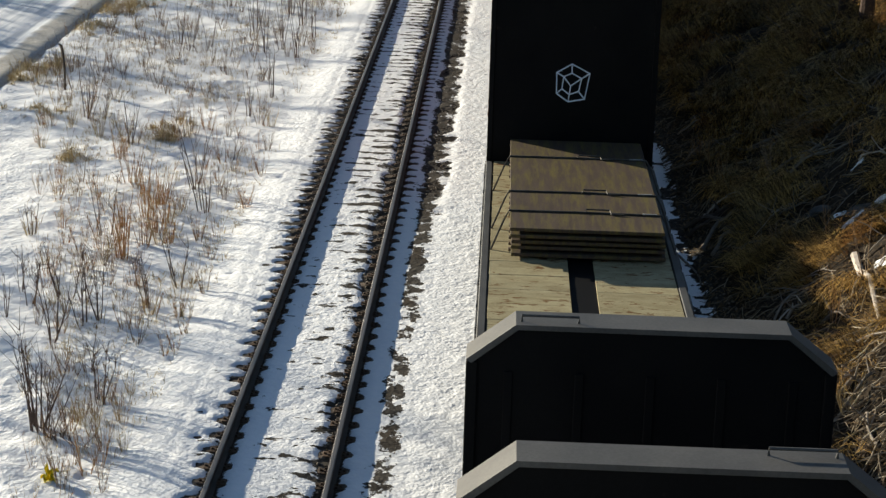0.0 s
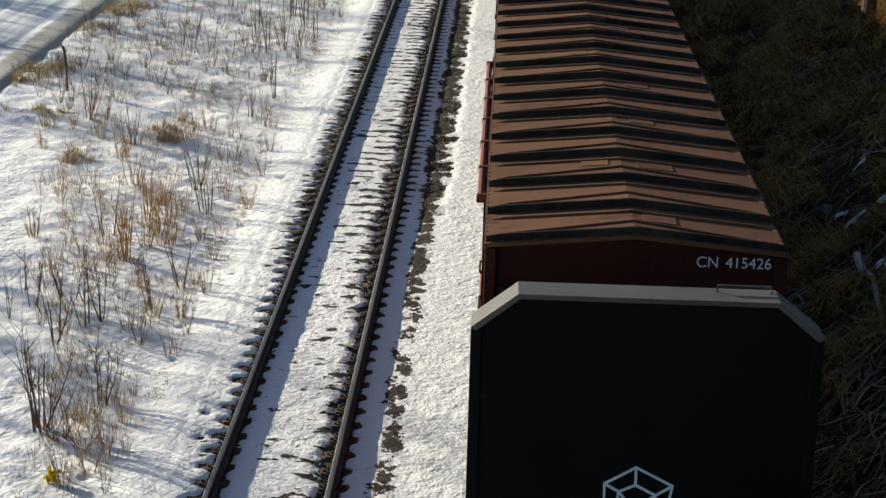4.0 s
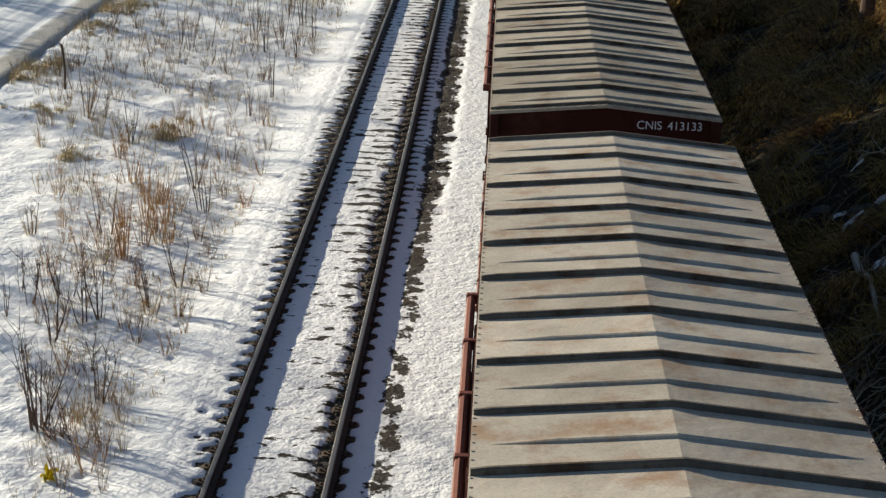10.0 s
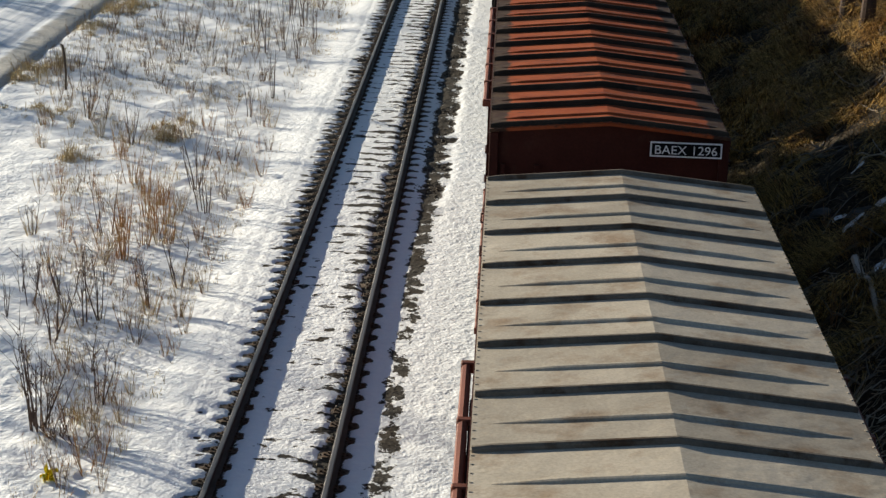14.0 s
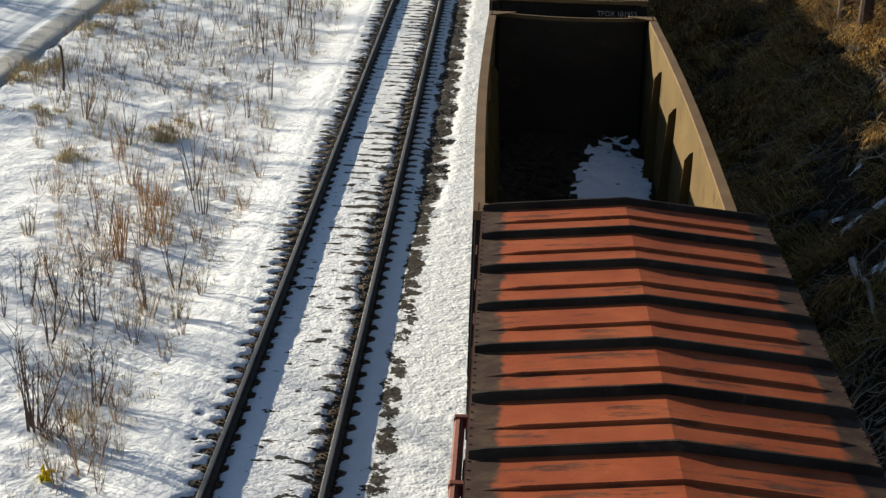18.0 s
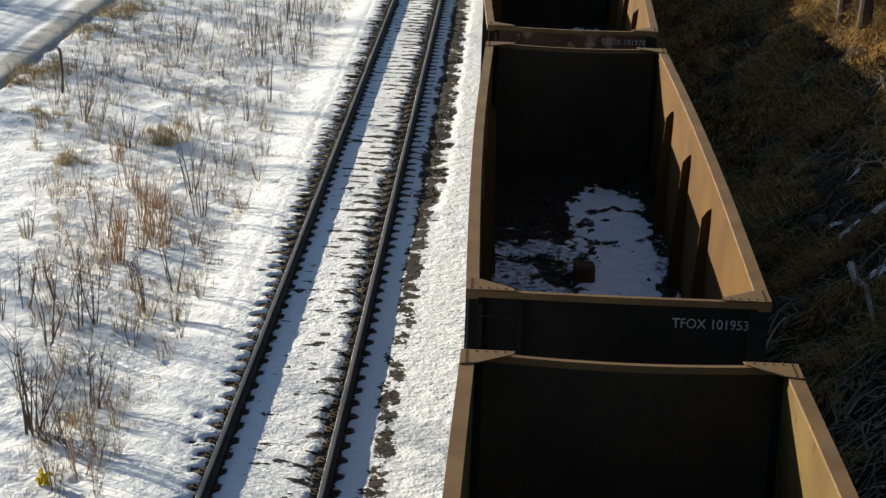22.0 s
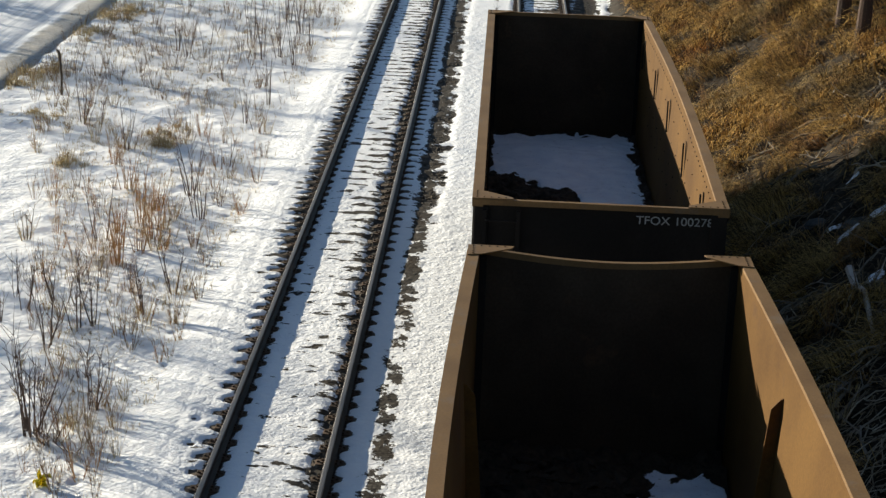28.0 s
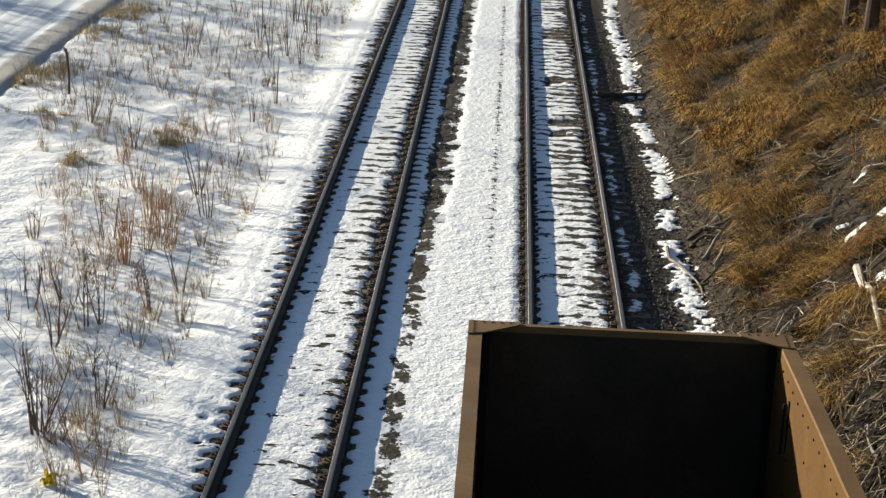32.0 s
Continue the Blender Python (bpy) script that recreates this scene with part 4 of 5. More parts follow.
def snow_patchy(x, y, seed):
    """Snow in patches between heaps of bark, thickest along one side."""
    w = field(x, y, 0.8, seed + 20) - 0.5 + (field(x, y, 0.14, seed + 40, 3) - 0.5) * 0.6
    run = smooth(x + w * 0.9, -0.02, 0.30) * smooth(x + w * 0.5, 1.30, 1.05) * smooth(y + w * 2, 14.2, 13.4) * (1 - 0.6 * smooth(field(x * 0.8 + y * 0.6, y * 0.8 - x * 0.6, 0.5, seed + 25), 0.58, 0.68))
    bits = (0.30 + 0.26 * smooth(field(x * 0.8 + y * 0.6, y * 0.8 - x * 0.6, 0.7, seed + 30, 3), 0.42, 0.60)) * smooth(y + w * 2, 11.5, 10.0) * smooth(x, -1.45, -1.25)
    return np.clip(np.maximum(run, bits), 0, 1)


def snow_full(x, y, seed):
    """Snow over all but a bare corner."""
    w = field(x, y, 0.9, seed + 20) - 0.5 + (field(x, y, 0.15, seed + 40, 3) - 0.5) * 0.7
    edge = 11.4 - 1.1 * np.clip(x + 1.4, 0, 1.5) - 9.0 * np.clip(x - 0.12, 0, 1)
    bare = smooth(y + w * 1.6, edge, edge - 0.35) * smooth(x + w * 0.5, 0.75, 0.55)
    hole = smooth(((x - 0.95) / 0.30) ** 2 + ((y - 2.5) / 0.42) ** 2 + w, 1.2, 0.7)
    return np.clip((1 - bare) * (1 - hole) * smooth(y + w, 14.45, 14.1) * smooth(x + w * 0.35, 1.36, 1.20) * smooth(x + w * 0.2, -1.42, -1.34), 0, 1)


THREE = (5.2, 8.27, 11.28)
gondola("gondola", "open gondola with yellowish rusty sides, streak of snow inside", 108.51, "TFOX 101949", THREE, snow_streak, 101, (0.075, 0.075), 0.05, side_mat=gon_khaki)
dark_block = surf("dark_wood_block", (0.05, 0.026, 0.014), (0.10, 0.05, 0.026), 0.9, 0, 3, 30, 0.6, 0.01)
patchy = gondola("gondola", "open rusty gondola with patchy snow and bark inside", 125.21, "TFOX 101953", THREE, snow_patchy, 202, (0.07, 0.07), 0.04, mark=(0.58, 0.325, 0.80))
gondola("gondola", "open rusty gondola with stained end, streak of snow inside", 141.75, "TFOX 101978", THREE, snow_streak, 303, (0.17, 0.17), 0.11, gon_stain, mark=(0.55, 0.27, 0.82))
gondola("gondola", "last gondola, riveted brown sides, floor mostly snow covered", 158.64, "TFOX 100278", (), snow_full, 404, (0.0, 0.10), mark=(0.45, 0.24, 0.96))

part("wood_block", box(bmesh.new(), -0.12, 0.20, 7.95, 8.35, 1.25, 1.62, 0.04), dark_block, patchy, "dark block of wood on the wagon floor")


# ---- bulkhead flat wagons ----
FLAT_LEN = 20.35
HB, HC, FW = 4.595, 4.275, 1.56
deck_plate = surf("deck_boards", (0.29, 0.245, 0.14), (0.39, 0.345, 0.21), 0.75, 0, 2.4, 40, 0.25, 0.003, third=(0.15, 0.075, 0.028), third_at=(0.56, 0.63), stretch=(1.0, 2.2, 1), spec=0.12, per_piece=0.2)
plate_steel = surf("hot_rolled_plate", (0.062, 0.044, 0.036), (0.088, 0.064, 0.047), 0.7, 0.0, 2.0, 30, 0.2, 0.002, third=(0.125, 0.100, 0.034), third_at=(0.44, 0.66), stretch=(3.2, 0.35, 1), spec=0.15)
cable = surf("tie_down_wire", (0.05, 0.045, 0.04), (0.10, 0.09, 0.075), 0.6, 0.3, 5, 80)
pale_line = surf("pale_blue_paint", (0.55, 0.64, 0.72), (0.72, 0.80, 0.86), 0.6, 0, 4, 60)


def flat_car(y0, label, logo):
    car = thing("bulkhead_flat_wagon", label, "flat wagon", "flat wagons of the train", (0, y0, 0))
    cars.append((car, y0))
    running_gear(car, FLAT_LEN, 0.95)
    dz = 1.08
    part("deck_frame", box(bmesh.new(), -FW + 0.06, FW - 0.06, 0.02, FLAT_LEN - 0.02, dz - 0.22, dz - 0.03, 0.01), flat_black, car)
    for s in (-1, 1):
        part("side_sill", box(bmesh.new(), min(s * (FW - 0.12), s * FW), max(s * (FW - 0.12), s * FW), 0, FLAT_LEN, dz - 0.36, dz + 0.01, 0.012), sill_grey, car)
        pocket = None
        for k in range(18):
            y = 0.9 + k * (FLAT_LEN - 1.8) / 17
            if not pocket:
                pocket = part("stake_pocket", box(bmesh.new(), 0.0, 0.03, -0.42, 0.42, -0.28, 0.02, 0.006), sill_grey, car)
                pocket.location = (s * FW if s > 0 else -FW - 0.03, y, dz - 0.04)
            else:
                again(pocket, s * FW if s > 0 else -FW - 0.03, y, dz - 0.04)
        board = None
        for k in range(54):
            y = 0.55 + k * 0.36
            if not board:
                x0, x1 = min(s * 0.20, s * (FW - 0.14)), max(s * 0.20, s * (FW - 0.14))
                board = part("deck_board", box(bmesh.new(), x0, x1, 0.0012, 0.3588, dz - 0.03, dz, 0.002), deck_plate, car)
                board.location = (0, y, 0)
            else:
                again(board, 0, y, random.uniform(-0.003, 0.003))
    for y, d in ((0.0, 1), (FLAT_LEN, -1)):
        a, b = y, y + d * 0.38
        outline = [(-FW, dz), (FW, dz), (FW, HC), (1.15, HB), (-1.15, HB), (-FW, HC)]
        inner = [(-FW + 0.10, dz), (FW - 0.10, dz), (FW - 0.10, HC - 0.01), (1.12, HB - 0.05), (-1.12, HB - 0.05), (-FW + 0.10, HC - 0.01)]
        lo, hi = min(a, b), max(a, b)
        bulk = part("bulkhead", prism(bmesh.new(), inner, "y", lo + 0.03, hi - 0.03), flat_black, car, "black steel bulkhead")
        top = outline[2:]
        low = [(FW - 0.045, HC - 0.035), (1.13, HB - 0.045), (-1.13, HB - 0.045), (-FW + 0.045, HC - 0.035)]
        bm = prism(bmesh.new(), top + low[::-1], "y", lo, hi)
        part("bulkhead_rim", bm, rim_paint, bulk, "grey steel rim of the bulkhead")
        for s in (-1, 1):
            part("bulkhead_side", box(bmesh.new(), min(s * FW, s * (FW - 0.1)), max(s * FW, s * (FW - 0.1)), lo, hi, dz, HC - 0.02, 0.008), flat_black, bulk)
        for k in range(5):
            x = -1.2 + 0.6 * k
            part("bulkhead_post", box(bmesh.new(), x - 0.04, x + 0.04, min(a + d * 0.012, a + d * 0.03), max(a + d * 0.012, a + d * 0.03), dz, HC - 0.1, 0.008), flat_black, bulk)
        bm = bmesh.new()
        rod(bm, [(-d * 0.62, a, HB), (-d * 0.62, a, HB + 0.055), (-d * 1.10, a, HB + 0.055), (-d * 1.10, a, HB)], 0.013, 6)
        ob = part("grab_iron", bm, rim_paint, bulk)
        ob.location = (0, d * 0.1, 0)
    if logo:
        # line drawing of a cube in a hexagon on the far bulkhead
        hexa = [(-0.03, 0.36), (0.31, 0.19), (0.23, -0.30), (-0.075, -0.36), (-0.30, -0.21), (-0.31, 0.19)]
        tip, lft, rgt, mid, low_l, low_r, low = (-0.025, 0.185), (-0.175, 0.115), (0.16, 0.09), (-0.04, -0.055), (-0.20, -0.115), (0.11, -0.155), (-0.06, -0.22)
        bm = bmesh.new()
        rings = [[bm.verts.new((p[0] * f, d, p[1] * f)) for p in hexa] for f, d in ((1.03, 0.0), (1.03, -0.012), (0.955, -0.012), (0.955, 0.0))]
        for a, b in zip(rings, rings[1:] + rings[:1]):
            for i in range(6):
                bm.faces.new((a[i], a[(i + 1) % 6], b[(i + 1) % 6], b[i]))
        emblem = part("painted_emblem", bm, pale_line, car, "pale blue line emblem of a cube")
        emblem.location = (0.0, FLAT_LEN - 0.352, 2.63)
        lines = [(hexa[0], tip), (hexa[1], rgt), (hexa[2], low_r), (hexa[3], mid), (hexa[4], low_l), (hexa[5], lft), (tip, lft), (tip, rgt), (lft, mid), (rgt, mid), (lft, low_l), (low_l, low), (rgt, low_r), (low_r, low)]
        for (x0, z0), (x1, z1) in lines:
            ux, uz = x1 - x0, z1 - z0
            ln = math.hypot(ux, uz)
            px, pz = -uz / ln * 0.012, ux / ln * 0.012
            part("stroke", prism(bmesh.new(), [(x0 + px, z0 + pz), (x1 + px, z1 + pz), (x1 - px, z1 - pz), (x0 - px, z0 - pz)], "y", -0.010 - random.uniform(0, 0.003), 0.0), pale_line, emblem)
    return car


sill_grey = surf("side_sill_grey", (0.05, 0.05, 0.05), (0.08, 0.078, 0.075), 0.6, 0.1, 2, 40, 0.2, 0.002)
rim_paint = surf("bulkhead_rim_grey", (0.078, 0.074, 0.070), (0.115, 0.108, 0.10), 0.5, 0.1, 1.5, 40, 0.2, 0.002, third=(0.10, 0.095, 0.09))
FLAT_B = 15.25
flat_car(FLAT_B, "black bulkhead flat wagon carrying steel plates", True)
flat_car(FLAT_B - 2.55 - FLAT_LEN, "black bulkhead flat wagon", False)


# ---- steel plates on the flat wagon ----
def plate_stack():
    """A pile of thick steel plates on timbers, chained down; it rides on the wagon."""
    pile = thing("steel_plate_stack", "stack of rusty dark steel plates tied down on timbers", "steel plates", at=(0.09, FLAT_B + 13.6, 1.08))
    cars.append((pile, FLAT_B + 13.6))
    z = 0.0
    for k in range(5):
        for y in (0.5, 2.6, 5.2):
            part("timber", box(bmesh.new(), -1.22, 1.22, y - 0.05, y + 0.05, z, z + 0.045, 0.004), tie_wood, pile)
        z += 0.045
        dx, dy = random.uniform(-0.04, 0.04), random.uniform(-0.05, 0.05)
        part("steel_plate", box(bmesh.new(), -1.21 + dx * (k < 4), 1.21 + dx * (k < 4), 0.06 + dy * (k < 4), 6.15 + dy, z, z + 0.055, 0.006), plate_steel, pile)
        z += 0.055
    for y in (1.05, 2.30, 4.75):
        bm = bmesh.new()
        rod(bm, [(-1.50, y - 0.55, 0.0), (-1.30, y - 0.15, 0.40), (-1.225, y, z + 0.012), (0.0, y + 0.02, z + 0.014), (1.225, y - 0.02, z + 0.012), (1.30, y - 0.15, 0.40), (1.45, y - 0.5, 0.0)], 0.017, 6)
        wire = part("tie_down", bm, cable, pile, "wire rope tie-down over the plates")
        bm = bmesh.new()
        rod(bm, [(0.0, y - 0.03, z + 0.02), (0.02, y + 0.16, z + 0.03), (0.40, y + 0.15, z + 0.03), (0.42, y - 0.06, z + 0.02), (0.62, y - 0.08, z + 0.02)], 0.014, 6)
        part("turnbuckle", bm, cable, wire)
        part("sleeve", box(bmesh.new(), 0.92, 1.16, y - 0.025, y + 0.015, z + 0.004, z + 0.032, 0.006), dull_white, wire, "pale plastic sleeve near the plate edge")
    return pile


stack = plate_stack()

# ---- road beyond the field ----
def road_material():
    m = Nodes("packed_snow_road", 0.6)
    x = m.n("SeparateXYZ", {0: m.obj}, 0)
    rut = m.noise(1.5, 5, stretch=(3.0, 0.12, 1.0))
    snow = m.mix(m.ramp(rut, 0.4, 0.6), (0.52, 0.55, 0.60), (0.82, 0.83, 0.85))
    grit = m.mix(m.ramp(m.noise(12, 6, rough=0.7), 0.35, 0.65), (0.30, 0.275, 0.24), (0.52, 0.49, 0.44))
    edge = m.math("ADD", x, m.math("MULTIPLY", m.math("SUBTRACT", m.noise(2.2, 5), 0.5), 0.5))
    c = m.mix(m.n("MapRange", {0: edge, 1: -14.75, 2: -14.55}), snow, grit)
    m.bump(m.noise(10, 5), 0.4, 0.03)
    return m.colour(c)


rx = np.arange(-23.0, -13.6, 0.15)
ry = np.concatenate([np.arange(-40, 40, 2.0), np.arange(40, 80, 0.3), np.arange(80, 300, 4.0)])
RX, RY = np.meshgrid(rx, ry)
RZ = np.full(RX.shape, -0.20)
for c in (-15.1, -16.85, -18.7, -20.5):
    RZ -= 0.05 * np.exp(-((RX - c - 0.12 * np.sin(RY * 0.15)) / 0.17) ** 2)
RZ += 0.05 * (field(RX, RY, 0.5, 61, 2) - 0.5)
RZ[:, -1], RZ[:, -2], RZ[:, -3] = -0.42, -0.27, RZ[:, -3] - 0.015
RZ[:, 0] = -0.5
ix = np.arange(RX.size).reshape(RX.shape)
rq = np.stack([ix[:-1, :-1], ix[:-1, 1:], ix[1:, 1:], ix[1:, :-1]], -1).reshape(-1, 4)
road = raw("road", np.stack([RX, RY, RZ], -1).reshape(-1, 3).tolist(), rq.tolist(), road_material())
road.data.polygons.foreach_set("use_smooth", np.ones(len(rq), dtype=bool))
tagged(road, "snow packed road with tyre ruts and gritty edge", "road", kind="structure")


# ---- plants ----
def stalk(name, a, b, rough=0.85):
    m = Nodes(name, rough)
    m.out.inputs["Specular IOR Level"].default_value = 0.1
    r = m.n("NewGeometry", out=8)
    c = m.mix(r, a, b)
    c = m.mix(0.4, c, m.ramp(m.noise(30, 4), 0.3, 0.7, (0.6, 0.6, 0.6, 1), (1.3, 1.3, 1.3, 1)), "MULTIPLY")
    return m.colour(c)


bark_dark = stalk("dark_twig", (0.07, 0.05, 0.042), (0.17, 0.12, 0.095))
bark_red = stalk("brown_stalk", (0.24, 0.12, 0.05), (0.48, 0.29, 0.14))
weed_brown = stalk("weed_brown", (0.15, 0.10, 0.065), (0.36, 0.26, 0.17))
straw = stalk("straw", (0.30, 0.22, 0.11), (0.64, 0.52, 0.30))


def bank_grass_material():
    """Dead grass: every blade its own tone, golden, rusty and greyish in patches."""
    m = Nodes("bank_grass", 0.85)
    m.out.inputs["Specular IOR Level"].default_value = 0.1
    r = m.n("NewGeometry", out=8)
    r = m.ramp(r, 0.25, 0.9)
    gold = m.mix(r, (0.045, 0.022, 0.006), (0.70, 0.43, 0.125))
    rust = m.mix(r, (0.045, 0.020, 0.007), (0.50, 0.22, 0.055))
    grey = m.mix(r, (0.030, 0.022, 0.011), (0.45, 0.34, 0.17))
    c = m.mix(m.ramp(m.noise(0.75, 4), 0.54, 0.68), gold, rust)
    return m.colour(m.mix(m.ramp(m.noise(0.55, 5, stretch=(1.0, 0.6, 1.0)), 0.52, 0.68), c, grey))


bank_straw = bank_grass_material()
grey_wood = surf("weathered_wood", (0.15, 0.125, 0.10), (0.28, 0.24, 0.195), 0.85, 0, 3, 40, 0.6, 0.006, stretch=(1, 1, 1))
dark_wood = surf("dark_dead_wood", (0.05, 0.038, 0.03), (0.11, 0.085, 0.065), 0.9, 0, 3, 30, 0.7, 0.01)
birch = surf("birch_bark", (0.48, 0.40, 0.33), (0.62, 0.55, 0.47), 0.75, 0, 2, 30, 0.4, 0.005, third=(0.20, 0.13, 0.09))


def z_at(x, y):
    return float(lie(np.array([x]), np.array([y]))[0])


def stem(bm, base, height, lean, r, bends=4, n=5, rnd=random):
    """A thin wavering stem; returns its points."""
    pts, p, d = [Vector(base)], Vector(base), Vector((lean[0], lean[1], 1.0)).normalized()
    for k in range(bends):
        d = (d + Vector((rnd.uniform(-0.10, 0.10), rnd.uniform(-0.10, 0.10), rnd.uniform(0, 0.08)))).normalized()
        p = p + d * height / bends
        pts.append(p.copy())
    rod(bm, pts, [r * (1 - 0.75 * k / bends) for k in range(bends + 1)], n)
    return pts


def shrub(x, y, height, stems, label, material=None, spread=0.25, twigs=5, group="bare shrubs in the field", thick=0.72):
    s = thing("bare_shrub", label, "shrub", group, (x, y, z_at(x, y) - 0.03))
    for k in range(stems):
        bm = bmesh.new()
        a = random.uniform(0, math.tau)
        q = random.uniform(0.02, 0.14)
        h = height * random.uniform(0.55, 1.0)
        lean = (math.cos(a) * spread * random.uniform(0.2, 1), math.sin(a) * spread * random.uniform(0.2, 1))
        r = random.uniform(0.010, 0.017) * (0.6 + 0.4 * height) * thick
        pts = stem(bm, (math.cos(a) * q, math.sin(a) * q, 0), h, lean, r)
        for j in range(random.randint(twigs - 2, twigs) if twigs > 2 else twigs):
            i = random.randint(1, len(pts) - 2)
            t = random.random()
            p = pts[i].lerp(pts[i + 1], t)
            stem(bm, p, h * random.uniform(0.15, 0.38), (random.uniform(-0.9, 0.9), random.uniform(-0.9, 0.9)), 0.0058 * thick, 3, 4)
        part("stem", bm, material or bark_dark, s)
    return s


for x, y, h, n in ((-7.52, 24.5, 1.65, 8), (-7.45, 24.42, 1.1, 6), (-6.90, 25.55, 1.15, 6), (-7.02, 29.95, 1.2, 5), (-7.66, 29.2, 1.3, 4), (-7.85, 28.9, 1.2, 4), (-8.17, 28.0, 1.5, 4), (-8.95, 29.9, 1.2, 4), (-6.66, 31.0, 1.3, 4), (-8.5, 30.4, 1.0, 4)):
    shrub(x, y, h, n, "bare dark shrub of upright stems in snow", spread=0.42, twigs=9, thick=0.85)
for x, y, h, n in ((-10.98, 43.6, 1.5, 5), (-10.6, 43.5, 1.1, 4), (-9.46, 41.1, 1.4, 4), (-10.4, 53.3, 1.3, 5), (-10.0, 52.4, 1.2, 4), (-9.5, 52.9, 1.5, 3), (-7.45, 37.5, 1.6, 6), (-7.0, 35.9, 1.5, 5), (-8.6, 34.1, 1.6, 3), (-7.1, 40.0, 0.8, 4)):
    shrub(x, y, h, n, "thin bare shrub with crooked stems in snow", spread=0.35)
for x, y, h, n in ((-7.46, 52.9, 2.0, 5), (-7.9, 52.5, 1.9, 4), (-6.9, 51.9, 1.8, 4), (-7.26, 44.3, 1.3, 3), (-7.0, 46.6, 1.6, 4), (-8.6, 55.5, 2.1, 5), (-7.3, 57.0, 2.2, 5), (-7.9, 59.0, 2.1, 5), (-6.8, 55.0, 1.7, 4), (-9.9, 33.9, 1.0, 3), (-9.3, 30.6, 1.0, 3), (-9.2, 29.2, 1.0, 3)):
    shrub(x, y, h, n, "tall thin bare saplings in snow", spread=0.16)
for x, y in ((-8.22, 33.8), (-7.82, 33.3), (-7.65, 34.2), (-7.26, 33.7), (-8.0, 35.2), (-7.5, 34.9), (-8.7, 37.7), (-7.9, 36.2), (-8.35, 34.6), (-8.05, 32.6), (-8.3, 36.9)):
    shrub(x + random.uniform(-0.1, 0.1), y, random.uniform(0.7, 1.15), 10, "clump of rusty brown dry stalks in snow", bark_red, 0.26, 2, "clumps of dry stalks")
# low brambles at the foot of the near shrubs
for x, y in ((-7.15, 24.1), (-6.85, 23.9), (-7.9, 26.2)):
    shrub(x, y, 0.6, 8, "low tangle of thin brown twigs on the snow", bark_dark, 1.6, 5, "brambles in the field", 0.6)

# unseen thicket across the road, added to throw shadows onto it
for x, y, h in ((-21.5, 57.5, 2.6), (-22.6, 60.0, 3.0), (-21.9, 62.6, 2.7), (-23.4, 64.8, 3.1), (-22.3, 67.5, 2.8), (-23.0, 70.5, 3.0)):
    shrub(x, y, h, 16, "tall unseen leafless thicket, added to shade the road", bark_dark, 0.5, 10, "thicket beyond the road", 1.8)

# small weeds standing in the snow, seven shapes over and over
weed_kinds = []
for k in range(7):
    bm = bmesh.new()
    for j in range(random.randint(5, 13)):
        a = random.uniform(0, math.tau)
        pts = stem(bm, (math.cos(a) * 0.05, math.sin(a) * 0.05, -0.03), random.uniform(0.25, 0.75), (math.cos(a) * 0.3, math.sin(a) * 0.3), 0.0048, 3, 4)
        for q in range(random.randint(0, 4)):
            stem(bm, pts[random.randint(1, 3)], random.uniform(0.06, 0.16), (random.uniform(-0.8, 0.8), random.uniform(-0.8, 0.8)), 0.004, 2, 3)
    weed_kinds.append(mesh_of("dry_weed", bm, (bark_red, weed_brown, straw)[k % 3]))
weed_spots = []
for k in range(560):
    y = 21.0 + 41.0 * random.random() ** 0.8
    x = random.uniform(-6.7 - (y - 20) * 0.235, -6.15 - 0.2 * (y > 40))
    if field(np.array([x]), np.array([y]), 2.2, 71)[0] < 0.36 or x < -14.0:
        continue
    weed_spots.append((y, x, random.randrange(7), pose(x, y, z_at(x, y), 0, 0, random.uniform(0, 360)) @ Matrix.Scale(random.uniform(0.6, 1.15), 4)))
weed_spots.sort(key=lambda spot: spot[0])
for y, x, kind_of, m in weed_spots[:260]:
    w = new("dry_weed", weed_kinds[kind_of])
    w.matrix_basis = m
    tagged(w, "small dry weed standing in the snow", "weed", "weeds in the field")
bm = bmesh.new()
for y, x, kind_of, m in weed_spots[260:]:
    copy = weed_kinds[kind_of].copy()
    copy.transform(m)
    bm.from_mesh(copy)
    bpy.data.meshes.remove(copy)
tagged(part("far_weeds", bm, weed_brown), "many small dry weeds far off in the snow", "weeds", kind="stuff")


